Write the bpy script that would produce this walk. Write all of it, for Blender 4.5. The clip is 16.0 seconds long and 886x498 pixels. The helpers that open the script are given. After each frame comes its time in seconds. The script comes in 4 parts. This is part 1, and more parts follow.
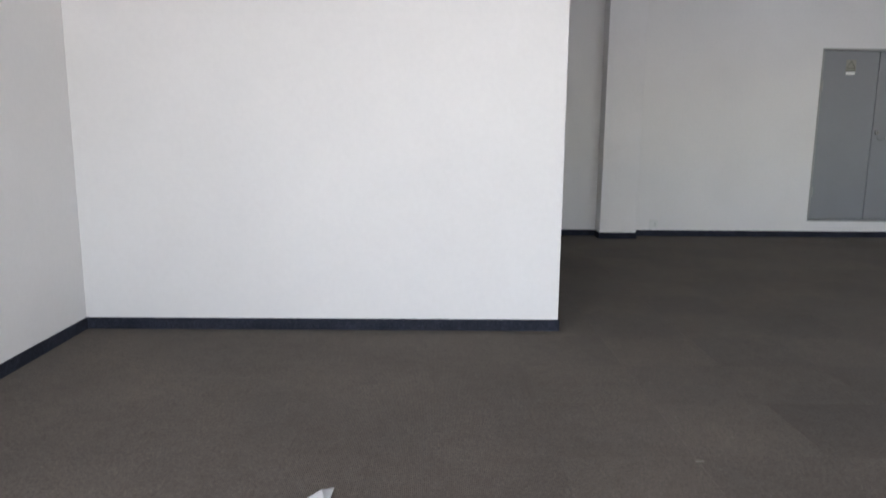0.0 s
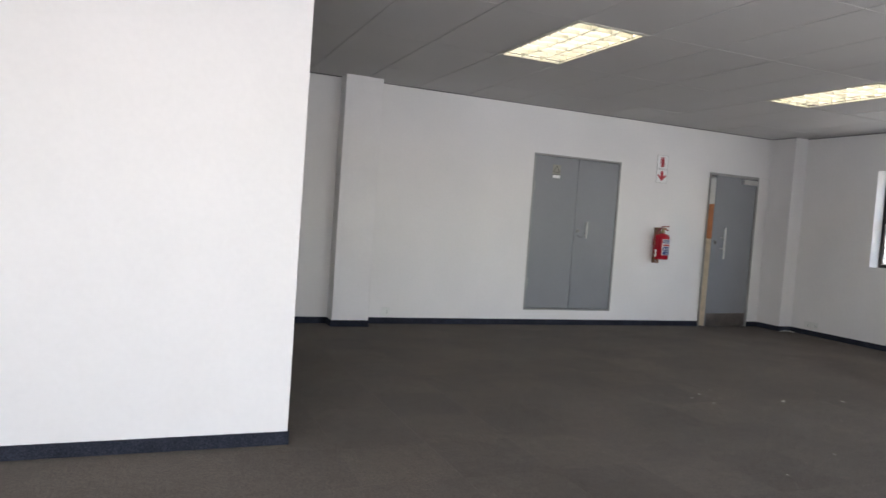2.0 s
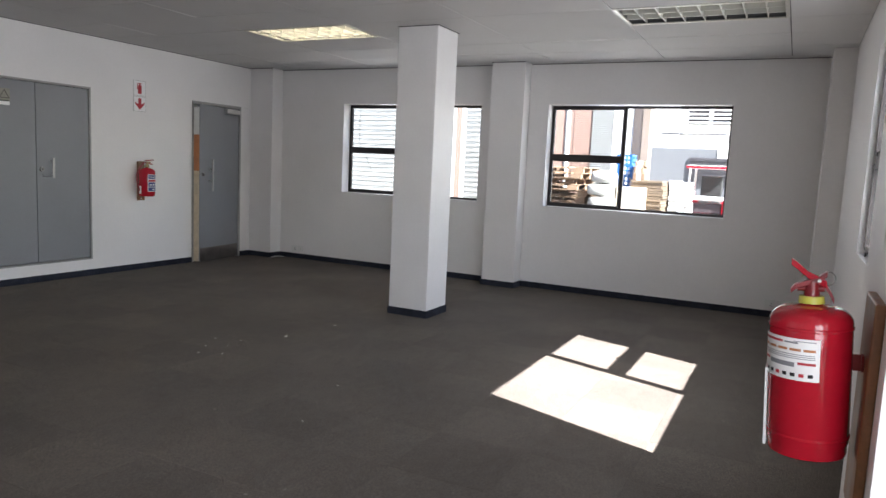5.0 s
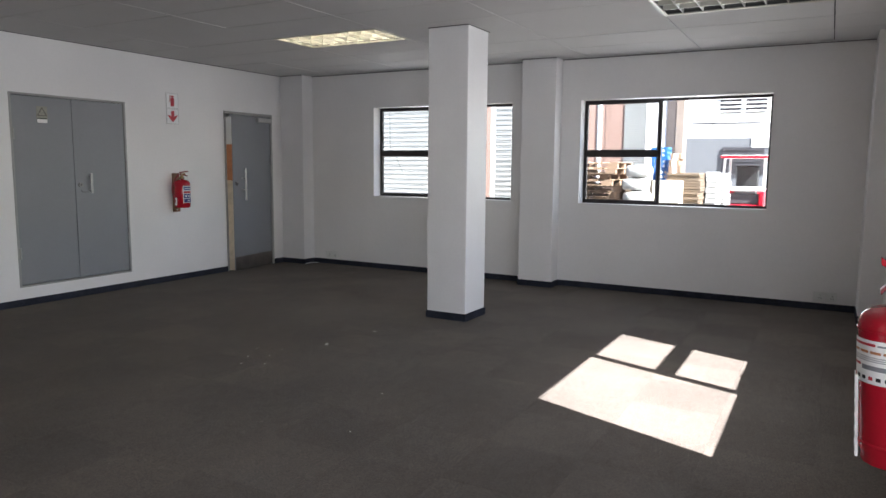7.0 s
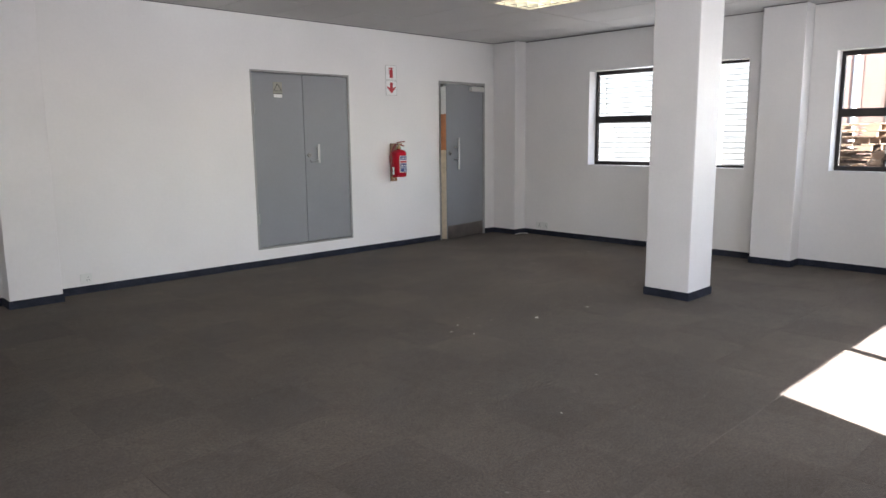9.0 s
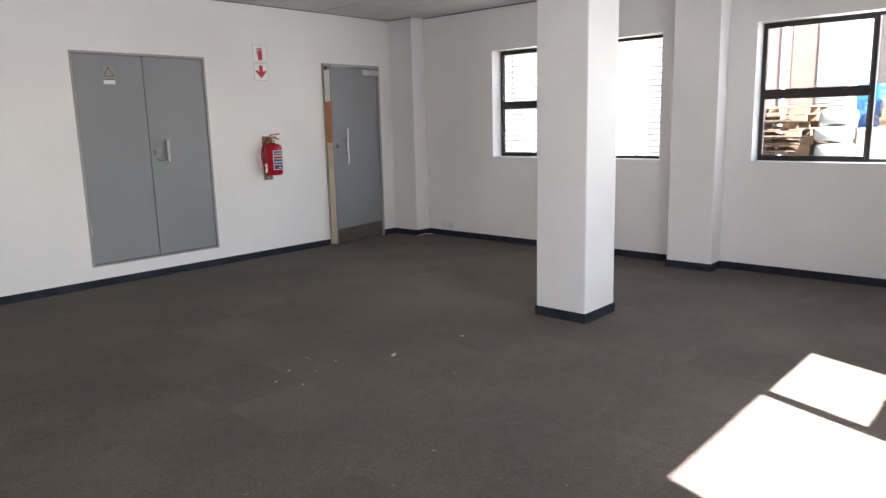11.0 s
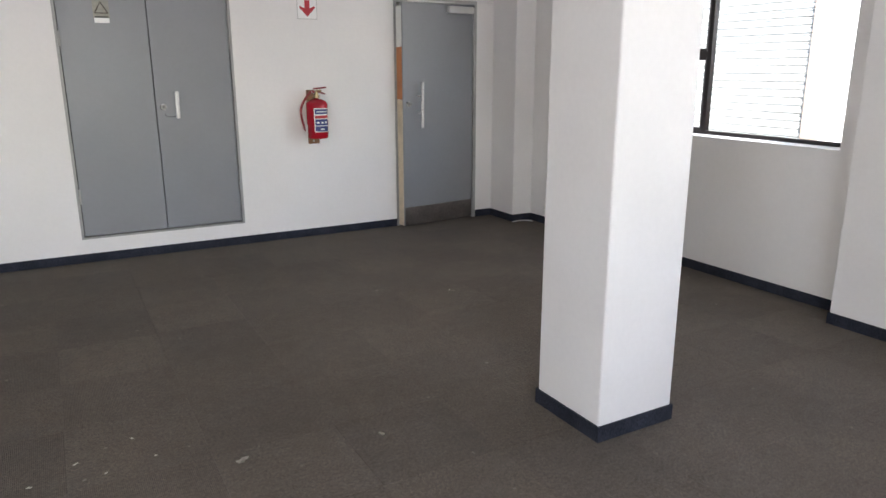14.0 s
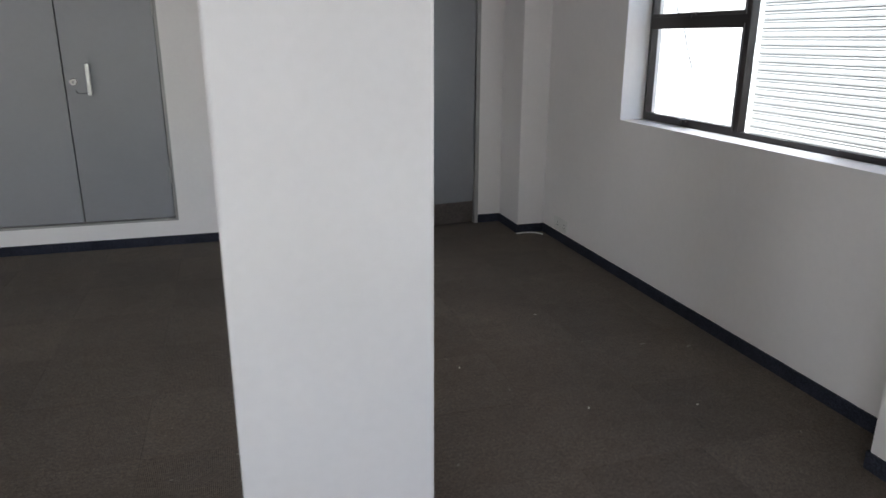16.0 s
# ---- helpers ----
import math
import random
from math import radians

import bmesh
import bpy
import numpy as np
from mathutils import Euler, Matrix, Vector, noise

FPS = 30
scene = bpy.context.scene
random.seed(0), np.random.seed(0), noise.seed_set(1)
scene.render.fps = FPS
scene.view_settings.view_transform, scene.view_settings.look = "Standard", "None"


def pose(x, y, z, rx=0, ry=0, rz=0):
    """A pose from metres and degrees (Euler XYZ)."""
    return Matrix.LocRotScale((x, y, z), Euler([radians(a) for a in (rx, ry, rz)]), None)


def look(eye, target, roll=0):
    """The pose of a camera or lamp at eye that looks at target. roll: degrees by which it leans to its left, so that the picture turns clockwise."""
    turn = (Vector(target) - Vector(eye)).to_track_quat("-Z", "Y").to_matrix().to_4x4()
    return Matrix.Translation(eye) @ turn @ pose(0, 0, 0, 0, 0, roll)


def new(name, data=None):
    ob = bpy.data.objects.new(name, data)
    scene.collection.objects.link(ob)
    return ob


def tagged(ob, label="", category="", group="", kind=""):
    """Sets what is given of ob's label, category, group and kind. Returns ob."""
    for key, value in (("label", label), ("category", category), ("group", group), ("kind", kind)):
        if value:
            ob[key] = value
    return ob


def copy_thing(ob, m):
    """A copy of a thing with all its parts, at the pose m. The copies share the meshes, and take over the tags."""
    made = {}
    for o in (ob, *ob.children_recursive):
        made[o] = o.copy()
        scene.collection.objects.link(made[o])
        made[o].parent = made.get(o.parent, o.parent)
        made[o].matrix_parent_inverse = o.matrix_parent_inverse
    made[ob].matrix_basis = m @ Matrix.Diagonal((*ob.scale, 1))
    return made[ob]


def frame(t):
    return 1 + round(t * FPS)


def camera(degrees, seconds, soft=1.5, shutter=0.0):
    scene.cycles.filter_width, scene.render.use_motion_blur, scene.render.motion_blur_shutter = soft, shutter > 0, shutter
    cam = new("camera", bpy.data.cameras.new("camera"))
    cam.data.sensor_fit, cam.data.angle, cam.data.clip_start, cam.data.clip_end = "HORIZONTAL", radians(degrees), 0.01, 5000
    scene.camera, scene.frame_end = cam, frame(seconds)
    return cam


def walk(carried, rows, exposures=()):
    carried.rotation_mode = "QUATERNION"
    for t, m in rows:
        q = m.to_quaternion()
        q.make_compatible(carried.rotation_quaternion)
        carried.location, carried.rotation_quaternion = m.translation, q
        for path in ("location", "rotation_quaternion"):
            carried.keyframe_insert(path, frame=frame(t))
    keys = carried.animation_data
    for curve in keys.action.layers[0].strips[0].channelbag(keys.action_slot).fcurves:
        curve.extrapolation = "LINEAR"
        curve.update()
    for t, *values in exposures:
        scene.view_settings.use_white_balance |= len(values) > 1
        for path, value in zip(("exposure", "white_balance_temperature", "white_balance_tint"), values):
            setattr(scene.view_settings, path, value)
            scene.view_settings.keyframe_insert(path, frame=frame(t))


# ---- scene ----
cam = camera(64.8, 16.0, shutter=0.2)
PATH = [
    (0, (0.107, -0.17, 1.188), (0.13, 1.8, 0.845), 0.5),
    (0.5, (0.121, -0.087, 1.234), (0.13, 1.91, 1.128), 1.2),
    (1, (0.129, -0.014, 1.221), (0.319, 1.974, 1.113), 3.1),
    (1.5, (0.144, 0.162, 1.237), (0.636, 2.1, 1.163), 2.6),
    (2, (0.15, 0.279, 1.229), (0.919, 2.123, 1.136), 4.1),
    (2.5, (0.224, 0.353, 1.255), (1.25, 2.066, 1.13), 3.6),
    (3, (0.157, 0.402, 1.328), (1.552, 1.824, 1.154), 3.9),
    (3.5, (0.286, 0.522, 1.358), (1.899, 1.686, 1.147), 2.8),
    (4, (0.326, 0.504, 1.374), (2.014, 1.556, 1.162), 3.3),
    (4.5, (0.356, 0.573, 1.387), (2.133, 1.458, 1.151), 2.7),
    (7, (0.412, 0.754, 1.414), (2.151, 1.713, 1.174), 0.5),
    (7.5, (0.424, 0.729, 1.4), (2.011, 1.92, 1.151), 0.4),
    (8, (0.44, 0.73, 1.391), (1.886, 2.086, 1.121), 0.0),
    (8.2, (0.374, 0.797, 1.38), (1.756, 2.21, 1.078), -0.5),
    (10.3, (1.415, 1.002, 1.36), (2.795, 2.407, 1.01), -0.6),
    (10.5, (1.542, 1.029, 1.389), (2.984, 2.365, 1.021), 0.2),
    (11, (1.869, 1.173, 1.39), (3.326, 2.495, 1.032), -1.4),
    (11.5, (2.203, 1.235, 1.409), (3.532, 2.675, 1.008), -0.3),
    (12, (2.6, 1.339, 1.427), (3.931, 2.765, 0.985), -0.3),
    (12.5, (3.0, 1.398, 1.431), (4.347, 2.812, 1.001), -2.4),
    (13, (3.384, 1.451, 1.47), (4.592, 2.974, 0.999), -3.5),
    (13.5, (3.808, 1.578, 1.441), (4.822, 3.214, 0.898), 0.3),
    (14, (4.167, 1.667, 1.459), (5.113, 3.356, 0.959), -0.1),
    (14.5, (4.622, 1.768, 1.453), (5.367, 3.551, 0.939), 2.2),
    (15, (5.084, 1.949, 1.459), (5.805, 3.725, 0.889), 2.1),
    (15.5, (5.548, 2.082, 1.444), (6.264, 3.878, 0.934), -1.3),
    (16, (5.988, 2.31, 1.46), (6.534, 4.145, 0.882), 0.2),
]
EXPOSURES = [(0, 3.2, 6300, 13), (1.5, 3.27, 6450, 14), (2.0, 3.42, 6450, 14), (3, 3.55, 6450, 14), (4.0, 3.33, 6450, 14), (4.7, 3.2, 6450, 14), (7, 3.02, 6400, 14), (8.2, 3.35, 6500, 15),
             (10.3, 3.85, 6550, 15), (11, 3.68, 6600, 15), (12.5, 3.92, 6600, 15), (14.5, 3.66, 6600, 15), (15.3, 3.25, 6550, 15), (16, 3.05, 6450, 14)]
walk(cam, [(t, look(eye, target, roll)) for t, eye, target, roll in PATH], EXPOSURES)

# ---- daylight ----
SUN_WAY = Vector((0.345, 0.94, -1.0)).normalized()
world = bpy.data.worlds.new("sky")
scene.world = world
world.use_nodes = True
wn = world.node_tree.nodes
sky = wn.new("ShaderNodeTexSky")
sky.sky_type = "NISHITA"
sky.sun_disc = False
sky.sun_elevation = math.asin(-SUN_WAY.z)
sky.sun_rotation = math.atan2(-SUN_WAY.x, -SUN_WAY.y)
wn["Background"].inputs[1].default_value = 0.06
world.node_tree.links.new(sky.outputs[0], wn["Background"].inputs[0])
sun_data = bpy.data.lights.new("sun", "SUN")
sun_data.energy, sun_data.angle, sun_data.color = 5.0, radians(0.5), (0.985, 0.995, 1.0)
sun = new("sun", sun_data)
sun.matrix_world = Matrix.Translation((4, -6, 8)) @ SUN_WAY.to_track_quat("-Z", "Y").to_matrix().to_4x4()


def sky_lamp(name, place, way, sx, sy, watts, colour=(0.86, 0.93, 1.0)):
    d = bpy.data.lights.new(name, "AREA")
    d.shape, d.size, d.size_y, d.energy, d.color = "RECTANGLE", sx, sy, watts, colour
    o = new(name, d)
    o.matrix_world = Matrix.Translation(place) @ Vector(way).to_track_quat("-Z", "Y").to_matrix().to_4x4()
    return o


SKY_W = 1.35
sky_lamp("sky_light_entrance", (-0.1, -2.45, 1.25), (0, 1, -0.45), 2.6, 2.2, 5.8 * SKY_W)
# Added fill lamp, out of view, that brightens the window wall and column.
sky_lamp("fill_light_side", (-2.0, -1.25, 1.05), (1, 0, -0.1), 2.0, 1.8, 8 * SKY_W)
sky_lamp("sky_light_front", (4.55, 0.12, 1.58), (0, 1, 0), 1.9, 1.1, 3.4 * SKY_W)
sky_lamp("sky_light_window_1", (8.42, 5.18, 1.58), (-1, 0, 0), 1.0, 1.8, 1.2 * SKY_W)
sky_lamp("sky_light_window_2", (8.42, 2.32, 1.58), (-1, 0, 0), 1.0, 1.8, 1.2 * SKY_W)


# ---- materials ----
def material(name, colour, rough=0.6, metal=0.0, vary=0.0, scale=4.0, fine=0.0, fine_scale=60.0, bump=0.0, bump_scale=80.0,
             rand=0.0, spec=0.5, tint=None):
    """Node material: base colour with large and fine variation, per-object variation, roughness, bump."""
    m = bpy.data.materials.new(name)
    m.use_nodes = True
    n, l = m.node_tree.nodes, m.node_tree.links
    b = n["Principled BSDF"]
    b.inputs["Roughness"].default_value = rough
    b.inputs["Metallic"].default_value = metal
    b.inputs["Specular IOR Level"].default_value = spec
    co = n.new("ShaderNodeTexCoord")
    geo = n.new("ShaderNodeNewGeometry")
    base = n.new("ShaderNodeRGB")
    base.outputs[0].default_value = (*colour, 1)
    col = base.outputs[0]

    def mul(factor_socket, col):
        mix = n.new("ShaderNodeMix")
        mix.data_type, mix.blend_type = "RGBA", "MULTIPLY"
        mix.inputs[0].default_value = 1.0
        l.new(col, mix.inputs[6])
        l.new(factor_socket, mix.inputs[7])
        return mix.outputs[2]

    def ramp(sock, lo, hi, a=0.3, z=0.7):
        r = n.new("ShaderNodeMapRange")
        r.inputs[1].default_value, r.inputs[2].default_value = a, z
        r.inputs[3].default_value, r.inputs[4].default_value = lo, hi
        l.new(sock, r.inputs[0])
        return r.outputs[0]

    if vary:
        t = n.new("ShaderNodeTexNoise")
        t.inputs["Scale"].default_value, t.inputs["Detail"].default_value = scale, 5
        l.new(geo.outputs["Position"], t.inputs["Vector"])
        col = mul(ramp(t.outputs[0], 1 - vary, 1 + vary), col)
        if tint:
            mix = n.new("ShaderNodeMix")
            mix.data_type = "RGBA"
            l.new(ramp(t.outputs[0], 0.0, 1.0, 0.45, 0.75), mix.inputs[0])
            l.new(col, mix.inputs[6])
            mix.inputs[7].default_value = (*tint, 1)
            col = mix.outputs[2]
        l.new(ramp(t.outputs[0], max(0.02, rough - 0.08), min(1, rough + 0.08)), b.inputs["Roughness"])
    if fine:
        t = n.new("ShaderNodeTexNoise")
        t.inputs["Scale"].default_value, t.inputs["Detail"].default_value = fine_scale, 3
        l.new(geo.outputs["Position"], t.inputs["Vector"])
        col = mul(ramp(t.outputs[0], 1 - fine, 1 + fine), col)
    if rand:
        oi = n.new("ShaderNodeObjectInfo")
        col = mul(ramp(oi.outputs["Random"], 1 - rand, 1 + rand, 0, 1), col)
    l.new(col, b.inputs["Base Color"])
    if bump:
        t = n.new("ShaderNodeTexNoise")
        t.inputs["Scale"].default_value, t.inputs["Detail"].default_value = bump_scale, 4
        l.new(geo.outputs["Position"], t.inputs["Vector"])
        bp = n.new("ShaderNodeBump")
        bp.inputs["Strength"].default_value, bp.inputs["Distance"].default_value = bump, 0.004
        l.new(t.outputs[0], bp.inputs["Height"])
        l.new(bp.outputs[0], b.inputs["Normal"])
    return m


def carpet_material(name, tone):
    """Ribbed loop-pile carpet tile; the ribs follow each tile's own axes, tone paints in how its pile direction catches
    light.
    """
    m = bpy.data.materials.new(name)
    m.use_nodes = True
    n, l = m.node_tree.nodes, m.node_tree.links
    b = n["Principled BSDF"]
    b.inputs["Roughness"].default_value = 0.95
    b.inputs["Specular IOR Level"].default_value = 0.15
    b.inputs["Sheen Weight"].default_value = 0.08
    b.inputs["Sheen Roughness"].default_value = 0.6
    co, geo, oi = n.new("ShaderNodeTexCoord"), n.new("ShaderNodeNewGeometry"), n.new("ShaderNodeObjectInfo")
    wave = n.new("ShaderNodeTexWave")
    wave.wave_type, wave.bands_direction = "BANDS", "X"
    wave.inputs["Scale"].default_value, wave.inputs["Distortion"].default_value = 48, 1.2
    wave.inputs["Detail"].default_value, wave.inputs["Detail Scale"].default_value = 2, 6
    l.new(co.outputs["Object"], wave.inputs["Vector"])
    big = n.new("ShaderNodeTexNoise")
    big.inputs["Scale"].default_value, big.inputs["Detail"].default_value = 1.3, 6
    l.new(geo.outputs["Position"], big.inputs["Vector"])
    mid = n.new("ShaderNodeTexNoise")
    mid.inputs["Scale"].default_value, mid.inputs["Detail"].default_value = 14, 5
    l.new(geo.outputs["Position"], mid.inputs["Vector"])
    fib = n.new("ShaderNodeTexNoise")
    fib.inputs["Scale"].default_value, fib.inputs["Detail"].default_value = 260, 2
    l.new(geo.outputs["Position"], fib.inputs["Vector"])
    tuft = n.new("ShaderNodeTexNoise")
    tuft.inputs["Scale"].default_value, tuft.inputs["Detail"].default_value = 75, 3
    l.new(geo.outputs["Position"], tuft.inputs["Vector"])
    cr = n.new("ShaderNodeValToRGB")
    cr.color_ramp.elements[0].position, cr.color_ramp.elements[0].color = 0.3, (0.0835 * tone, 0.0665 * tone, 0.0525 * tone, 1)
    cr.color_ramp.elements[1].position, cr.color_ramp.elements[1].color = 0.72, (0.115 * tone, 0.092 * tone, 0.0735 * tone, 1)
    l.new(big.outputs[0], cr.inputs[0])
    col = cr.outputs[0]
    for sock, lo, hi, a, z in ((wave.outputs[1], 0.88, 1.08, 0, 1), (fib.outputs[0], 0.5, 1.5, 0.3, 0.7), (mid.outputs[0], 0.9, 1.1, 0.3, 0.7), (tuft.outputs[0], 0.74, 1.26, 0.32, 0.68), (oi.outputs["Random"], 0.95, 1.05, 0, 1)):
        r = n.new("ShaderNodeMapRange")
        for k, v in zip((1, 2, 3, 4), (a, z, lo, hi)):
            r.inputs[k].default_value = v
        l.new(sock, r.inputs[0])
        mix = n.new("ShaderNodeMix")
        mix.data_type, mix.blend_type = "RGBA", "MULTIPLY"
        mix.inputs[0].default_value = 1
        l.new(col, mix.inputs[6])
        l.new(r.outputs[0], mix.inputs[7])
        col = mix.outputs[2]
    l.new(col, b.inputs["Base Color"])
    add = n.new("ShaderNodeMath")
    l.new(wave.outputs[1], add.inputs[0])
    l.new(fib.outputs[0], add.inputs[1])
    pile = n.new("ShaderNodeMath")
    l.new(add.outputs[0], pile.inputs[0])
    l.new(tuft.outputs[0], pile.inputs[1])
    bp = n.new("ShaderNodeBump")
    bp.inputs["Strength"].default_value, bp.inputs["Distance"].default_value = 0.45, 0.0035
    l.new(pile.outputs[0], bp.inputs["Height"])
    l.new(bp.outputs[0], b.inputs["Normal"])
    return m


def glass_material():
    m = bpy.data.materials.new("window_glass")
    m.use_nodes = True
    n, l = m.node_tree.nodes, m.node_tree.links
    n.remove(n["Principled BSDF"])
    tr, gl, fr, mix = n.new("ShaderNodeBsdfTransparent"), n.new("ShaderNodeBsdfGlossy"), n.new("ShaderNodeLayerWeight"), n.new("ShaderNodeMixShader")
    power, scale = n.new("ShaderNodeMath"), n.new("ShaderNodeMath")
    tr.inputs[0].default_value = (0.93, 0.96, 0.95, 1)
    gl.inputs["Roughness"].default_value = 0.02
    fr.inputs[0].default_value = 0.5
    power.operation, scale.operation = "POWER", "MULTIPLY_ADD"
    power.inputs[1].default_value = 5.0
    scale.inputs[1].default_value, scale.inputs[2].default_value = 0.9, 0.025
    l.new(fr.outputs[1], power.inputs[0])
    l.new(power.outputs[0], scale.inputs[0])
    l.new(scale.outputs[0], mix.inputs[0])
    l.new(tr.outputs[0], mix.inputs[1])
    l.new(gl.outputs[0], mix.inputs[2])
    l.new(mix.outputs[0], n["Material Output"].inputs[0])
    return m


def glow_material(name, colour, strength):
    m = bpy.data.materials.new(name)
    m.use_nodes = True
    b = m.node_tree.nodes["Principled BSDF"]
    b.inputs["Base Color"].default_value = (0.8, 0.8, 0.78, 1)
    b.inputs["Emission Color"].default_value = (*colour, 1)
    b.inputs["Emission Strength"].default_value = strength
    return m


PAINT = material("white_wall_paint", (0.80, 0.78, 0.765), 0.55, vary=0.035, scale=1.1, fine=0.012, fine_scale=35, bump=0.12, bump_scale=55, spec=0.35)
COLUMN_PAINT = material("white_column_paint", (0.81, 0.79, 0.78), 0.5, vary=0.03, scale=2.2, fine=0.012, fine_scale=40, bump=0.12, bump_scale=60, spec=0.35)
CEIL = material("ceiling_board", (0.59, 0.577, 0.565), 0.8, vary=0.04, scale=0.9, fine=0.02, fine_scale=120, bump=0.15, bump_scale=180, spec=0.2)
TEE = material("ceiling_tee", (0.07, 0.068, 0.065), 0.6)
SKIRT = material("carpet_skirting", (0.026, 0.029, 0.041), 0.9, vary=0.3, scale=9, fine=0.5, fine_scale=150, bump=0.7, bump_scale=160, spec=0.15)
SLAB = material("floor_screed", (0.09, 0.081, 0.074), 0.95, vary=0.1)
# Two tones of one carpet: sheen of straight and turned pile, as colour.
CARPETS = [carpet_material("ribbed_carpet", 0.955), carpet_material("ribbed_carpet_turned_sheen", 1.055)]
GREY_STEEL = material("grey_painted_steel", (0.245, 0.25, 0.265), 0.38, vary=0.05, scale=1.6, fine=0.015, fine_scale=30, bump=0.03, bump_scale=40)
FRAME_STEEL = material("grey_door_frame", (0.34, 0.335, 0.32), 0.42, vary=0.1, scale=6, fine=0.05)
# Near-black colour for the shade in gaps and holes, and for black print and marks.
DARK_GAP = material("gap_shade_and_black_marks", (0.012, 0.012, 0.013), 0.8)
CHROME = material("brushed_steel", (0.44, 0.43, 0.415), 0.33, 1.0, vary=0.06, scale=30)
KICK = material("scuffed_kick_plate", (0.21, 0.185, 0.17), 0.4, 0.75, vary=0.2, scale=5, fine=0.12, fine_scale=60)
BRASS = material("tarnished_brass", (0.30, 0.22, 0.12), 0.35, 1.0, vary=0.2, scale=40)
BRONZE = material("dark_bronze_aluminium", (0.035, 0.030, 0.029), 0.38, 0.3, vary=0.12, scale=8)
GLASS = glass_material()
RED = material("red_enamel", (0.40, 0.008, 0.02), 0.08, vary=0.05, scale=10, fine=0.02)
DARK_RED = material("dark_red_casting", (0.19, 0.009, 0.014), 0.35, vary=0.15, scale=40)
RED_DULL = material("dull_red_plastic", (0.22, 0.012, 0.014), 0.5, vary=0.1)
BLACK_RUBBER = material("black_rubber", (0.02, 0.02, 0.02), 0.6)
YELLOW = material("yellow_collar", (0.55, 0.52, 0.08), 0.45)
LABEL_WHITE = material("white_label", (0.84, 0.83, 0.82), 0.45, vary=0.03, scale=30)
LABEL_BLUE = material("blue_label_print", (0.018, 0.024, 0.15), 0.4)
CLOSER = material("pale_grey_enamel", (0.5, 0.49, 0.47), 0.4, vary=0.05, scale=12)
STICKER_INK = material("brown_sticker_print", (0.10, 0.085, 0.07), 0.6)
LABEL_RED = material("red_label_print", (0.45, 0.025, 0.035), 0.5)
LOCK = material("lock_cylinder_metal", (0.3, 0.29, 0.28), 0.3, 1.0, vary=0.1, scale=40)
LABEL_GREY = material("grey_label_print", (0.22, 0.22, 0.24), 0.5)
CREAM = material("bare_cream_timber", (0.62, 0.52, 0.38), 0.6, vary=0.12, scale=12, fine=0.05)
ORANGE = material("orange_primer", (0.50, 0.20, 0.085), 0.6, vary=0.12, scale=10, fine=0.06)
WOOD = material("varnished_brown_board", (0.20, 0.085, 0.032), 0.4, vary=0.25, scale=14, fine=0.1, fine_scale=90)
PVC = material("white_plastic", (0.74, 0.74, 0.71), 0.4, vary=0.03, scale=15)
FADED = material("faded_yellow_sticker", (0.30, 0.285, 0.24), 0.5, vary=0.1, scale=40)
TUBE_ON = glow_material("fluorescent_tube", (1.0, 0.94, 0.76), 0.85)
REFLECT = material("lamp_reflector", (0.78, 0.76, 0.66), 0.35, 0.0, vary=0.03)
LOUVRE = material("lamp_louvre", (0.55, 0.53, 0.46), 0.35, 0.2)
TUBE_OFF = material("unlit_tube", (0.60, 0.60, 0.58), 0.3)
# Same reflector with the shade inside the unlit fitting put into its colour.
REFLECT_SHADED = material("lamp_reflector_shade_dark", (0.10, 0.10, 0.095), 0.4)
PAPER = material("scrap_paper", (0.52, 0.485, 0.43), 0.8, vary=0.1, scale=60)
LINT = material("carpet_lint", (0.22, 0.195, 0.165), 0.9, rand=0.3)
PEACH = material("peach_plaster", (0.29, 0.185, 0.15), 0.8, vary=0.06, scale=1.2, fine=0.04, bump=0.2)
OUT_WHITE = material("white_render", (0.74, 0.73, 0.71), 0.8, vary=0.05, scale=0.8, fine=0.03, bump=0.2)
OUT_PALE = material("pale_grey_plaster", (0.125, 0.125, 0.135), 0.85, vary=0.06, scale=1.0, fine=0.04)
OUT_GREY = material("grey_plaster", (0.06, 0.06, 0.068), 0.85, vary=0.08, scale=1.0, fine=0.04)
SHUTTER = material("white_shutter_slat", (0.27, 0.266, 0.258), 0.45, vary=0.04, scale=2)
OUT_BEIGE = material("beige_pillar", (0.22, 0.17, 0.14), 0.8, vary=0.08, scale=2)
OUT_BROWN = material("brown_pillar", (0.085, 0.066, 0.06), 0.7, vary=0.12)
OUT_DARK = material("dark_steelwork", (0.045, 0.04, 0.045), 0.6, vary=0.15)
CONCRETE = material("concrete_yard", (0.24, 0.22, 0.20), 0.9, vary=0.15, scale=0.5, fine=0.06, bump=0.3)
PALLET = material("pale_pallet_timber", (0.22, 0.142, 0.092), 0.8, vary=0.15, scale=6, fine=0.1, rand=0.15)
BLUE = material("blue_plastic_crate", (0.02, 0.13, 0.42), 0.45, vary=0.06)
BOARD = material("brown_sheet_board", (0.135, 0.093, 0.061), 0.8, vary=0.1, scale=6, rand=0.15)
FILM = material("white_plastic_film", (0.42, 0.41, 0.395), 0.35, vary=0.05, scale=9)
CARDBOARD = material("pale_carton", (0.42, 0.37, 0.30), 0.8, vary=0.06, scale=4)
TYRE = material("tyre_rubber", (0.02, 0.02, 0.02), 0.8)


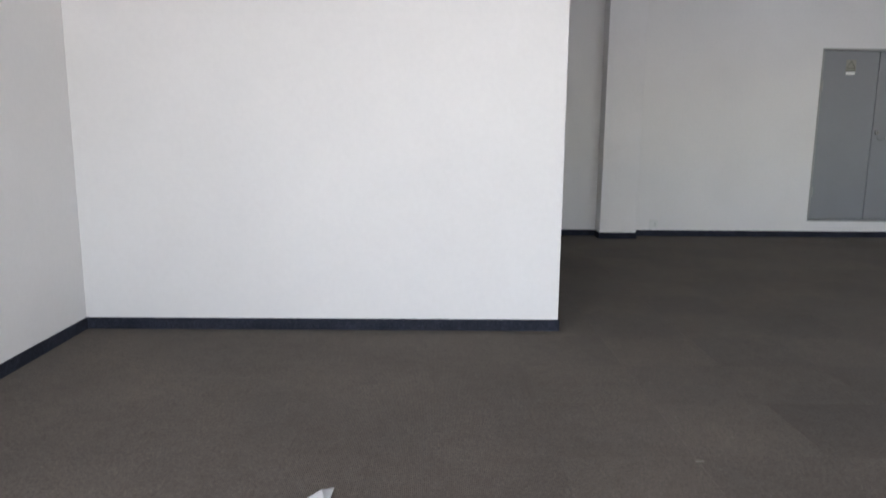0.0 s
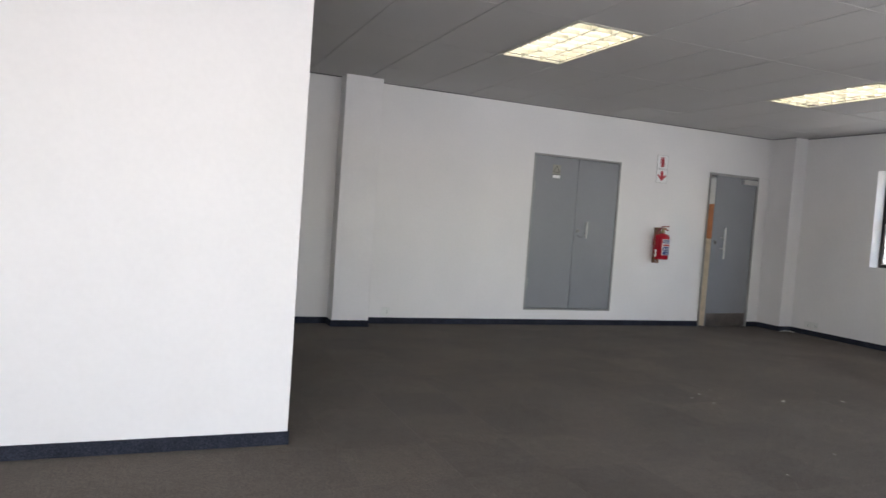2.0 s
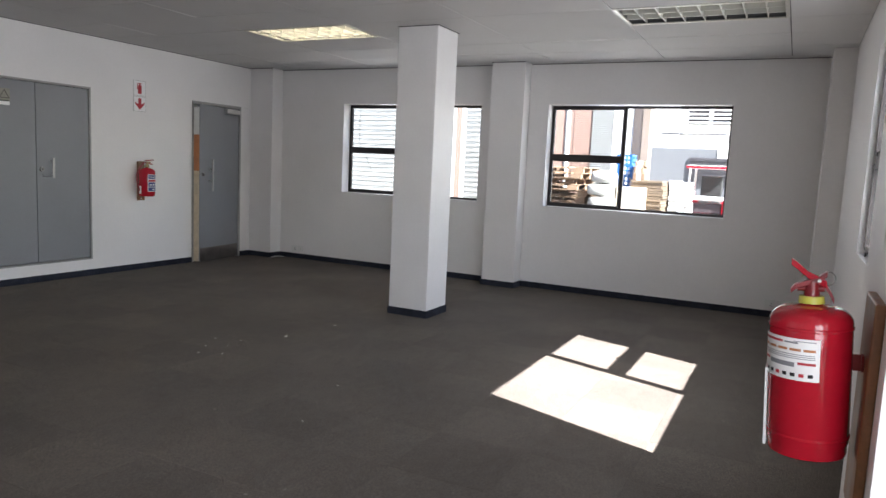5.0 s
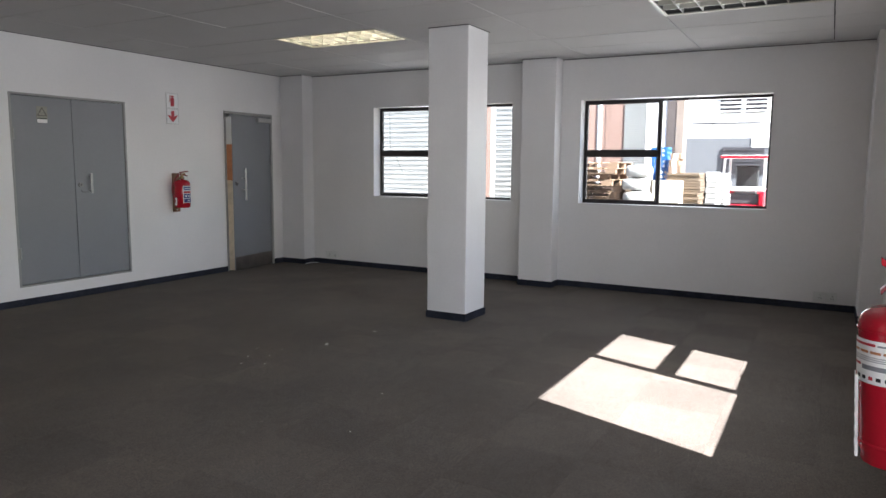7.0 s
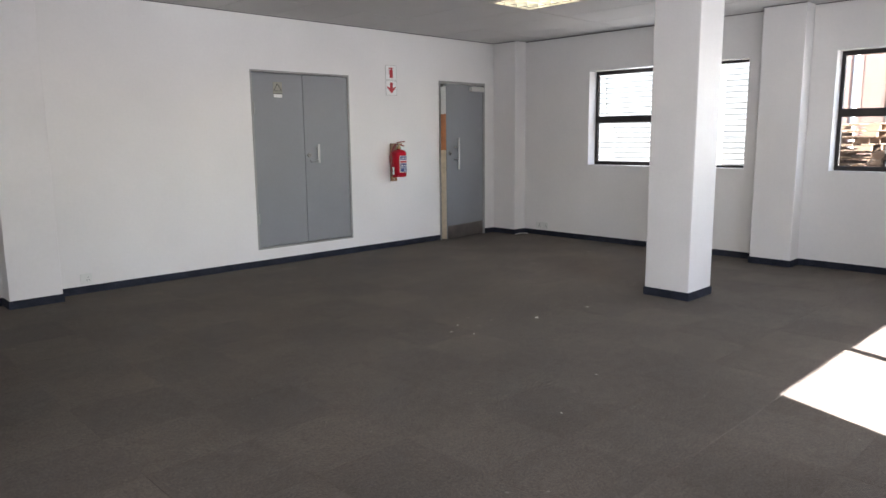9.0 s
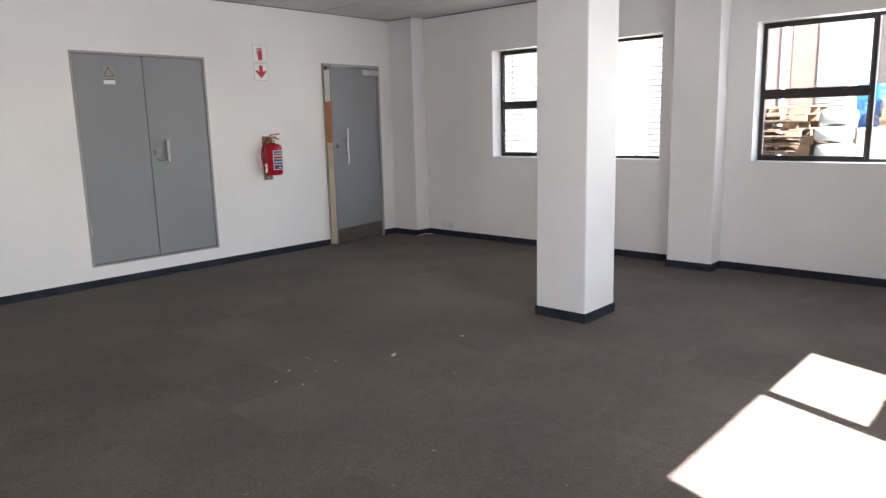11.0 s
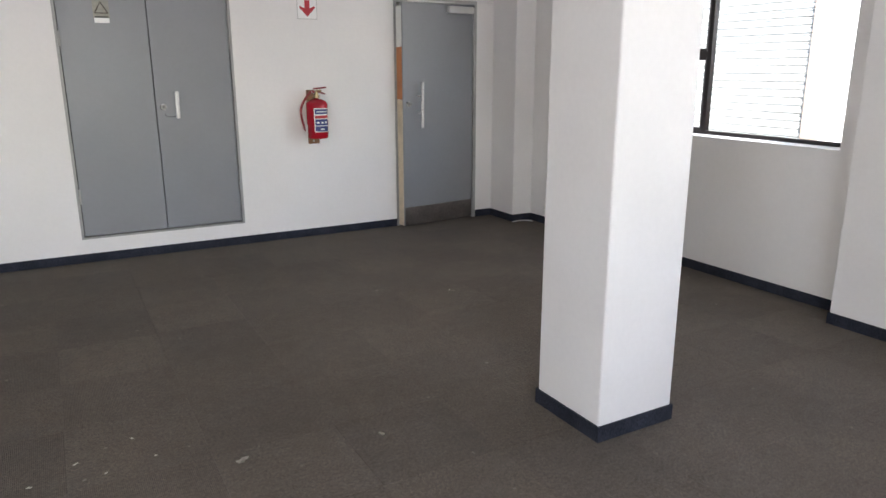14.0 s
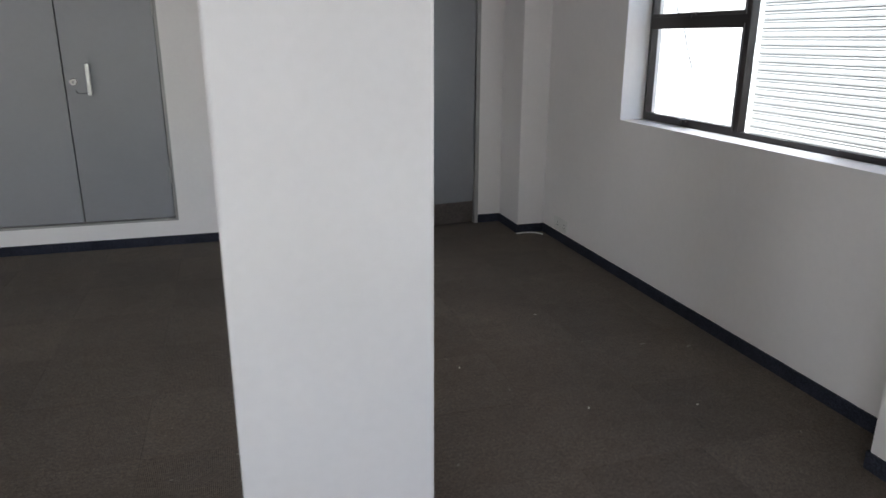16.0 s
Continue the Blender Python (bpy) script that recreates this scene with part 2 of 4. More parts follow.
# ---- mesh helpers ----
def box(bm, x0, x1, y0, y1, z0, z1, bevel=0.0):
    m = Matrix.Translation(((x0 + x1) / 2, (y0 + y1) / 2, (z0 + z1) / 2)) @ Matrix.Diagonal((abs(x1 - x0), abs(y1 - y0), abs(z1 - z0), 1))
    v = bmesh.ops.create_cube(bm, size=1, matrix=m)["verts"]
    if bevel:
        e = list({e for q in v for e in q.link_edges})
        bmesh.ops.bevel(bm, geom=e, offset=bevel, segments=2, affect="EDGES", profile=0.5)
    return bm


def rod(bm, a, b, r, r2=None, seg=16, cap=True):
    a, b = Vector(a), Vector(b)
    d = b - a
    m = Matrix.Translation((a + b) / 2) @ d.to_track_quat("Z", "Y").to_matrix().to_4x4()
    bmesh.ops.create_cone(bm, cap_ends=cap, segments=seg, radius1=r, radius2=r if r2 is None else r2, depth=d.length, matrix=m)
    return bm


def lathe(bm, profile, seg=32, at=(0, 0, 0), arc=(0, 2 * math.pi)):
    full = abs(arc[1] - arc[0]) > 6.28
    steps = seg if full else seg + 1
    rings = []
    for k in range(steps):
        a = arc[0] + (arc[1] - arc[0]) * k / seg
        rings.append([bm.verts.new((at[0] + r * math.cos(a), at[1] + r * math.sin(a), at[2] + z)) for r, z in profile])
    for k in range(seg if full else seg):
        p, q = rings[k], rings[(k + 1) % steps]
        for i in range(len(profile) - 1):
            bm.faces.new((p[i], q[i], q[i + 1], p[i + 1]))
    bmesh.ops.remove_doubles(bm, verts=bm.verts, dist=1e-5)
    bmesh.ops.recalc_face_normals(bm, faces=bm.faces)
    return bm


def tube(bm, pts, r, seg=10):
    """A hose through pts, smoothed."""
    pts = [Vector(p) for p in pts]
    fine = []
    for i in range(len(pts) - 1):
        p0, p1, p2, p3 = pts[max(i - 1, 0)], pts[i], pts[i + 1], pts[min(i + 2, len(pts) - 1)]
        for k in range(6):
            t = k / 6
            fine.append(0.5 * ((2 * p1) + (p2 - p0) * t + (2 * p0 - 5 * p1 + 4 * p2 - p3) * t * t + (3 * p1 - p0 - 3 * p2 + p3) * t ** 3))
    fine.append(pts[-1])
    rings = []
    for i, p in enumerate(fine):
        d = (fine[min(i + 1, len(fine) - 1)] - fine[max(i - 1, 0)]).normalized()
        q = d.to_track_quat("Z", "Y")
        rings.append([bm.verts.new(p + q @ Vector((r * math.cos(a), r * math.sin(a), 0))) for a in (2 * math.pi * k / seg for k in range(seg))])
    for a, b in zip(rings, rings[1:]):
        for k in range(seg):
            bm.faces.new((a[k], a[(k + 1) % seg], b[(k + 1) % seg], b[k]))
    bm.faces.new(rings[0][::-1])
    bm.faces.new(rings[-1])
    return bm


def mesh_from(name, bm, mat, smooth=False):
    me = bpy.data.meshes.new(name)
    if smooth:
        for f in bm.faces:
            f.smooth = True
        for e in bm.edges:
            if len(e.link_faces) == 2 and e.calc_face_angle(0) > radians(35):
                e.smooth = False
    bm.to_mesh(me)
    bm.free()
    me.materials.append(mat)
    return me


def thing(name, bm, mat, label, category, group="", kind="", smooth=False):
    return tagged(new(name, mesh_from(name, bm, mat, smooth)), label, category, group, kind)


def empty(name, at, label, category, group=""):
    o = new(name)
    o.location = at
    return tagged(o, label, category, group)


def part(name, bm, mat, parent, label="", smooth=False):
    """One mesh under a thing or part, modelled in the thing's own coordinates."""
    o = new(name, mesh_from(name, bm, mat, smooth))
    o.parent = parent
    if label:
        o["label"] = label
    return o


def structure(name, bm, mat, label, category):
    return thing(name, bm, mat, label, category, kind="structure")


def B(*a, **k):
    return box(bmesh.new(), *a, **k)


# ---- plan ----
YB, XR, YF, XL = 7.6, 8.27, 0.459, -1.945
ZC = 2.62
XO, YO, XE, YW = 8.51, 0.13, 2.0, 0.27
W1, W2, WF = (4.152, 6.166), (1.31, 3.3), (3.53, 5.555)
SILL, HEAD = 0.984, 2.16
COL = (5.947, 6.347, 3.572, 3.972)
CAB = (4.296, 5.547, 0.183, 2.067)
DOOR = (6.99, 7.852, 2.07)
YE = -2.6


def wall_along_x(name, x0, x1, y0, y1, holes, label):
    """A wall with openings (a, b, z0, z1) through it."""
    bm = bmesh.new()
    x = x0
    for a, b, z0, z1 in sorted(holes):
        box(bm, x, a, y0, y1, -0.1, ZC + 0.1)
        if z0 > -0.05:
            box(bm, a, b, y0, y1, -0.1, z0)
        box(bm, a, b, y0, y1, z1, ZC + 0.1)
        x = b
    box(bm, x, x1, y0, y1, -0.1, ZC + 0.1)
    return structure(name, bm, PAINT, label, "wall")


def wall_along_y(name, x0, x1, y0, y1, holes, label):
    bm = bmesh.new()
    y = y0
    for a, b, z0, z1 in sorted(holes):
        box(bm, x0, x1, y, a, -0.1, ZC + 0.1)
        if z0 > -0.05:
            box(bm, x0, x1, a, b, -0.1, z0)
        box(bm, x0, x1, a, b, z1, ZC + 0.1)
        y = b
    box(bm, x0, x1, y, y1, -0.1, ZC + 0.1)
    return structure(name, bm, PAINT, label, "wall")


wall_along_x("wall_back", XL - 0.2, XO, YB, YB + 0.2, [CAB, (DOOR[0], DOOR[1], -0.1, DOOR[2])], "white painted plaster wall with cupboard and door openings")
wall_along_y("wall_windows", XR, XO, YO, YB, [(*W1, SILL, HEAD), (*W2, SILL, HEAD)], "white painted plaster wall with two deep window openings")
wall_along_x("wall_front", XE, XR, YO, YW, [(*WF, 0.965, HEAD + 0.09)], "white painted plaster wall beside the entrance")
structure("pilaster_entrance", B(XE, 2.62, YW, YF, -0.05, ZC + 0.05), PAINT, "white painted pilaster by the entrance", "pilaster")
structure("pilaster_front_corner", B(7.75, XR, YW, YF, -0.05, ZC + 0.05), PAINT, "white painted pilaster in the front corner", "pilaster")
wall_along_y("wall_entrance_side", XE, XE + 0.25, YE, YO, [], "white painted plaster wall of the entrance")
# The side opening is out of view, added to go with the fill lamp.
wall_along_y("wall_left", XL - 0.2, XL, YE, YB, [(-2.2, -0.3, -0.1, 2.1)], "plain white painted plaster wall with an added, unseen side opening")
wall_along_x("wall_entrance", XL - 0.2, XE + 0.25, YE - 0.2, YE, [(-1.5, 1.3, -0.1, 2.35)], "white painted wall with a wide open entrance")
structure("wall_beyond_door", box(box(B(DOOR[0] - 0.4, DOOR[1] + 0.4, YB + 1.2, YB + 1.3, -0.1, ZC + 0.1), DOOR[0] - 0.5, DOOR[0] - 0.4, YB + 0.2, YB + 1.3, -0.1, ZC + 0.1), DOOR[1] + 0.4, DOOR[1] + 0.5, YB + 0.2, YB + 1.3, -0.1, ZC + 0.1), PAINT, "plain wall of the lobby behind the door", "wall")
structure("ceiling_beyond_door", box(B(DOOR[0] - 0.5, DOOR[1] + 0.5, YB + 0.2, YB + 1.3, ZC + 0.1, ZC + 0.2), DOOR[0] - 0.5, DOOR[1] + 0.5, YB + 0.2, YB + 1.3, -0.3, -0.1), PAINT, "plain ceiling of the lobby behind the door", "ceiling")
structure("wall_partition", B(XL, 0.84, 3.839, 3.96, -0.1, ZC + 0.1), PAINT, "white painted partition wall with a free end", "wall")

structure("pilaster_windows", B(8.05, XR, 3.53, 3.945, -0.05, ZC + 0.05, bevel=0.006), COLUMN_PAINT, "white painted pilaster between the two windows", "pilaster")
structure("pilaster_corner", B(8.05, XR, 7.205, YB, -0.05, ZC + 0.05, bevel=0.006), COLUMN_PAINT, "white painted pilaster in the room corner", "pilaster")
structure("pilaster_back", B(1.91, 2.31, 7.387, YB, -0.05, ZC + 0.05, bevel=0.006), COLUMN_PAINT, "white painted pilaster on the back wall", "pilaster")
structure("column", B(COL[0], COL[1], COL[2], COL[3], -0.05, ZC + 0.05, bevel=0.008), COLUMN_PAINT, "square white painted concrete column standing in the room", "column")

floor = structure("floor", box(B(XL - 0.2, XO, YO, YB + 0.2, -0.12, -0.006), XL - 0.2, XE + 0.25, YE - 0.2, YO, -0.12, -0.006), SLAB, "dark ribbed carpet tile floor with lint and scraps", "floor")


# ---- skirting ----
HB, TB = 0.068, 0.008


def skirting(name, segs):
    """Carpet skirting strips ; segs: (x0, x1, y0, y1) boxes."""
    bm = bmesh.new()
    for x0, x1, y0, y1 in segs:
        box(bm, x0, x1, y0, y1, -0.004, HB)
    o = structure(name, bm, SKIRT, "dark navy carpet skirting strip along the wall", "baseboard")
    return o


skirting("baseboard_back", [(XL, 1.91, YB - TB, YB), (2.31, DOOR[0] - 0.006, YB - TB, YB), (DOOR[1] + 0.004, 8.05, YB - TB, YB)])
skirting("baseboard_windows", [(XR - TB, XR, YF, 3.53), (XR - TB, XR, 3.945, 7.205)])
skirting("baseboard_pilasters", [(8.05 - TB, 8.05, 3.53 - TB, 3.945 + TB), (8.05, XR, 3.53 - TB, 3.53), (8.05, XR, 3.945, 3.945 + TB),
                                 (8.05 - TB, 8.05, 7.205 - TB, YB - TB), (8.05, XR, 7.205 - TB, 7.205),
                                 (1.91 - TB, 2.31 + TB, 7.387 - TB, 7.387), (1.91 - TB, 1.91, 7.387, YB - TB), (2.31, 2.31 + TB, 7.387, YB - TB)])
skirting("baseboard_front", [(XE, 2.62 + TB, YF, YF + TB), (2.62, 2.62 + TB, YW, YF), (2.62 + TB, 7.75 - TB, YW, YW + TB), (7.75 - TB, 7.75, YW, YF), (7.75 - TB, XR - TB, YF, YF + TB)])
skirting("baseboard_left", [(XL, XL + TB, YE, -2.2), (XL, XL + TB, -0.3, 3.839 - TB), (XL, XL + TB, 3.96, YB - TB)])
skirting("baseboard_partition", [(XL, 0.84 + TB, 3.839 - TB, 3.839), (0.84, 0.84 + TB, 3.839, 3.96)])
skirting("baseboard_entrance", [(XE - TB, XE, YE, YF + TB)])
skirting("baseboard_column", [(COL[0] - TB, COL[1] + TB, COL[2] - TB, COL[2]), (COL[0] - TB, COL[1] + TB, COL[3], COL[3] + TB),
                              (COL[0] - TB, COL[0], COL[2], COL[3]), (COL[1], COL[1] + TB, COL[2], COL[3])])

# ---- ceiling: lay-in boards on a tee grid ----
GX, GY = 2.745, 4.41
LAMPS = [(GX, GY, True), (GX + 3.0, GY, True), (GX + 3.0, GY - 3.6, False)]
rng = random.Random(4)


def ceiling():
    bm = bmesh.new()
    box(bm, XL - 0.2, XO, YO, YB + 0.2, ZC + 0.09, ZC + 0.2)
    box(bm, XL - 0.2, XE + 0.25, YE - 0.2, YO, ZC + 0.09, ZC + 0.2)
    for i in range(-9, 10):
        for j in range(-6, 3):
            x, y = GX + 0.6 * i, GY + 1.2 * j
            x0, x1, y0, y1 = max(x, XL), min(x + 0.6, XR), max(y, YE), min(y + 1.2, YB)
            if x0 >= XE:
                y0 = max(y0, YW)
            if x1 - x0 < 0.02 or y1 - y0 < 0.02:
                continue
            if any(abs(x - a) < 0.05 and abs(y - b) < 0.05 for a, b, _ in LAMPS):
                continue
            z = ZC + rng.choice((0, 0, 0, 0.0015, -0.001))
            m = Matrix.Translation(((x0 + x1) / 2, (y0 + y1) / 2, z + 0.006)) @ Euler((rng.uniform(-1, 1) * 0.0012, rng.uniform(-1, 1) * 0.002, 0)).to_matrix().to_4x4() @ Matrix.Diagonal((x1 - x0 - 0.009, y1 - y0 - 0.009, 0.012, 1))
            bmesh.ops.create_cube(bm, size=1, matrix=m)
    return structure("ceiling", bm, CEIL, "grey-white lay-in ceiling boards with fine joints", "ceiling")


ceiling()
bm = bmesh.new()
for i in range(-9, 11):
    x = GX + 0.6 * i
    if XL < x < XR:
        box(bm, x - 0.012, x + 0.012, YE if x < XE else YW, YB, ZC + 0.0135, ZC + 0.02)
for j in range(-6, 4):
    y = GY + 1.2 * j
    if YE < y < YB:
        box(bm, XL, XR if y > YW else XE, GY + 1.2 * j - 0.012, GY + 1.2 * j + 0.012, ZC + 0.0205, ZC + 0.026)
structure("ceiling_grid", bm, TEE, "thin metal tee grid between the ceiling boards", "trim")


# Wall angle; its dark colour also carries the shadow gap along the ceiling edge.
bm = bmesh.new()
for x0, x1, y0, y1 in ((XL, XR, YB - 0.012, YB), (XR - 0.012, XR, YW, YB - 0.012), (8.038, 8.05, 3.53, 3.945), (8.038, 8.05, 7.205, YB - 0.012),
                       (XL, XL + 0.012, YE, YB), (XL, 0.852, 3.827, 3.839), (COL[0] - 0.01, COL[1] + 0.01, COL[2] - 0.01, COL[2]), (COL[0] - 0.01, COL[0], COL[2], COL[3])):
    box(bm, x0, x1, y0, y1, ZC - 0.006, ZC + 0.004)
structure("ceiling_trim", bm, TEE, "metal wall angle under the ceiling edge, gap shade in its dark colour", "trim")


def ceiling_light(x, y, lit):
    """Recessed 600 x 1200 fitting: housing, frame, three tubes, louvre."""
    e = empty("ceiling_light", (x + 0.3, y + 0.6, ZC),
              "recessed louvred fluorescent ceiling light, switched on" if lit else "recessed louvred fluorescent ceiling light, switched off", "ceiling light", "ceiling lights")
    w, h = 0.298, 0.598
    bm = bmesh.new()
    box(bm, -w, w, -h, h, 0.075, 0.085)
    for s in (-1, 1):
        box(bm, s * w - 0.004, s * w + 0.004, -h, h, 0.0, 0.075)
        box(bm, -w, w, s * h - 0.004, s * h + 0.004, 0.0, 0.075)
    # The unlit housing is coloured dark to stand for shade between the louvres.
    part("housing", bm, REFLECT if lit else REFLECT_SHADED, e)
    bm = bmesh.new()
    for s in (-1, 1):
        box(bm, s * (w - 0.014) - 0.014, s * (w - 0.014) + 0.014, -h, h, -0.006, 0.004)
        box(bm, -w + 0.028, w - 0.028, s * (h - 0.014) - 0.014, s * (h - 0.014) + 0.014, -0.006, 0.004)
    part("frame", bm, LOUVRE, e)
    for k in (-1, 0, 1):
        part("tube", rod(bmesh.new(), (k * 0.18, -0.56, 0.055), (k * 0.18, 0.56, 0.055), 0.014, seg=12), TUBE_ON if lit else TUBE_OFF, e, smooth=True)
    bm = bmesh.new()
    for k in (-0.09, 0.09):
        box(bm, k - 0.006, k + 0.006, -h + 0.03, h - 0.03, -0.002, 0.036)
    part("divider", bm, LOUVRE, e)
    for k in range(1, 8):
        yy = -h + 2 * h * k / 8
        part("louvre_blade", B(-w + 0.03, w - 0.03, yy - 0.004, yy + 0.004, 0.0, 0.032), LOUVRE, e)


for l in LAMPS:
    ceiling_light(*l)


# ---- windows ----
def window_unit(name, m, width, xm=0.86, z0=SILL, z1=HEAD, slim=True):
    """Bronze aluminium window: fixed pane and two top-hung sashes. Local x runs along the wall, y to the outside, split part at x = 0."""
    e = tagged(new(name), "dark bronze aluminium window with two top-hung sashes and one fixed pane", "window", "windows", "structure")
    e.matrix_world = m
    f, d, g, gs, half = (0.027, 0.04, 0.019, 0.012, 0.016) if slim else (0.032, 0.05, 0.03, 0.03, 0.02)
    bm = bmesh.new()
    box(bm, 0, width, 0, d, z0, z0 + f)
    box(bm, 0, width, 0, d, z1 - f, z1)
    box(bm, 0, f, 0, d, z0 + f, z1 - f)
    box(bm, width - f, width, 0, d, z0 + f, z1 - f)
    box(bm, xm - half, xm + half, -0.004, d, z0 + f, z1 - f)
    box(bm, f, xm - half, 0, d, 1.535, 1.58)
    part("window_frame", bm, BRONZE, e)
    for a, b in ((z0 + f, 1.535), (1.58, z1 - f)):
        s = bmesh.new()
        x0, x1 = f, xm - half
        box(s, x0, x1, -0.012, d - 0.012, a, a + g)
        box(s, x0, x1, -0.012, d - 0.012, b - g, b)
        box(s, x0, x0 + gs, -0.012, d - 0.012, a + g, b - g)
        box(s, x1 - gs, x1, -0.012, d - 0.012, a + g, b - g)
        sash = part("sash", s, BRONZE, e)
        p = part("pane", B(x0 + gs - 0.004, x1 - gs + 0.004, 0.014, 0.019, a + g - 0.004, b - g + 0.004), GLASS, sash)
        p.visible_shadow = False
        c = 0.5 * (x0 + x1)
        h = bmesh.new()
        box(h, c - 0.035, c + 0.035, -0.03, -0.012, a + 0.004, a + 0.02, bevel=0.003)
        box(h, c - 0.01, c + 0.01, -0.04, -0.03, a - 0.012, a + 0.014, bevel=0.003)
        part("latch", h, BRONZE, sash)
    p = part("pane", B(xm + 0.014, width - f + 0.004, 0.02, 0.025, z0 + f - 0.004, z1 - f + 0.004), GLASS, e)
    p.visible_shadow = False
    return e


def basis(o, ax, ay):
    m = Matrix.Identity(4)
    for i in range(3):
        m[i][0], m[i][1], m[i][2], m[i][3] = ax[i], ay[i], (0, 0, 1)[i], o[i]
    return m


window_unit("window_1", basis((8.428, W1[1], 0), (0, -1, 0), (1, 0, 0)), W1[1] - W1[0])
window_unit("window_2", basis((8.428, W2[1], 0), (0, -1, 0), (1, 0, 0)), W2[1] - W2[0])
window_unit("window_3", basis((WF[1], 0.222, 0), (-1, 0, 0), (0, -1, 0)), WF[1] - WF[0], 0.875, 0.965, HEAD + 0.06, slim=False)


# ---- cupboard doors in the back wall ----
def cupboard():
    x0, x1, z0, z1 = CAB
    e = empty("wall_cupboard", ((x0 + x1) / 2, YB, z0), "grey painted steel double-door wall cupboard, closed", "cupboard")
    cx, bz = (x0 + x1) / 2, z0

    def L(a, b, c, d, p, q, **k):
        return B(a - cx, b - cx, c, d, p - bz, q - bz, **k)

    f = bmesh.new()
    t = 0.02
    for a in ((x0, x0 + t, z0, z1), (x1 - t, x1, z0, z1), (x0 + t, x1 - t, z1 - t, z1), (x0 + t, x1 - t, z0, z0 + 0.016)):
        box(f, a[0] - cx, a[1] - cx, -0.006, 0.06, a[2] - bz, a[3] - bz)
    part("frame", f, FRAME_STEEL, e, "thin grey steel door frame")
    # Near-black sheet that gives the door gaps their shade.
    part("backing", L(x0 + t, x1 - t, 0.05, 0.06, z0, z1), DARK_GAP, e, "near-black sheet for the shade behind the doors")
    xm = 4.927
    for a, b in ((x0 + t + 0.006, xm - 0.0035), (xm + 0.0035, x1 - t - 0.005)):
        leaf = part("door", L(a, b, 0.004, 0.034, z0 + 0.023, z1 - t - 0.006, bevel=0.002), GREY_STEEL, e)
        hx = a - 0.004 if b < 5 else b + 0.004
        for hz in (0.46, 1.62) if b < 5 else (0.46, 1.6, 1.8):
            part("hinge", rod(bmesh.new(), (hx - cx, -0.008, hz - bz), (hx - cx, -0.008, hz + 0.11 - bz), 0.0095), FRAME_STEEL, leaf, smooth=True)
        if b > 5:
            lx, lz = 4.982 - cx, 1.172 - bz
            k = rod(bmesh.new(), (lx, 0.004, lz), (lx, -0.012, lz), 0.026, 0.022, 24)
            lock = part("lock", k, LOCK, leaf, "round steel lock with keyhole", smooth=True)
            # Keyhole as a flat black piece, its inner shade given by colour.
            part("keyhole", box(bmesh.new(), lx - 0.003, lx + 0.003, -0.0135, -0.011, lz - 0.009, lz + 0.009), DARK_GAP, leaf)
            h = bmesh.new()
            hx = 5.082 - cx
            box(h, hx - 0.014, hx + 0.014, -0.05, -0.034, 1.083 - bz, 1.292 - bz, bevel=0.005)
            for z in (1.115, 1.26):
                rod(h, (hx, 0.004, z - bz), (hx, -0.036, z - bz), 0.007)
            part("handle", h, CHROME, leaf, "flat steel pull handle")
            s = tube(bmesh.new(), [(4.99 - cx, 0.001, 1.118 - bz), (5.0 - cx, 0.001, 1.098 - bz), (5.03 - cx, 0.001, 1.095 - bz), (5.07 - cx, 0.001, 1.098 - bz)], 0.0022, 6)
            part("scratch_mark", s, DARK_GAP, leaf)
        else:
            sx, sz = 4.617 - cx, 1.875 - bz
            part("warning_sticker", B(sx - 0.055, sx + 0.055, 0.0015, 0.004, sz - 0.06, sz + 0.075), FADED, leaf, "faded yellow warning triangle sticker")
            tri = bmesh.new()
            for k in range(3):
                p, q = (math.pi / 2 + 2 * math.pi * k / 3 for k in (k, k + 1))
                rod(tri, (sx + 0.052 * math.cos(p), 0.001, sz + 0.01 + 0.052 * math.sin(p)), (sx + 0.052 * math.cos(q), 0.001, sz + 0.01 + 0.052 * math.sin(q)), 0.0035, seg=6)
            part("triangle", tri, STICKER_INK, leaf)
            part("text_strip", B(sx - 0.05, sx + 0.05, 0.0005, 0.004, sz - 0.085, sz - 0.05), LABEL_WHITE, leaf)
            part("text_bar", B(sx - 0.045, sx + 0.045, 0.0, 0.002, sz - 0.048, sz - 0.04), DARK_GAP, leaf)


cupboard()


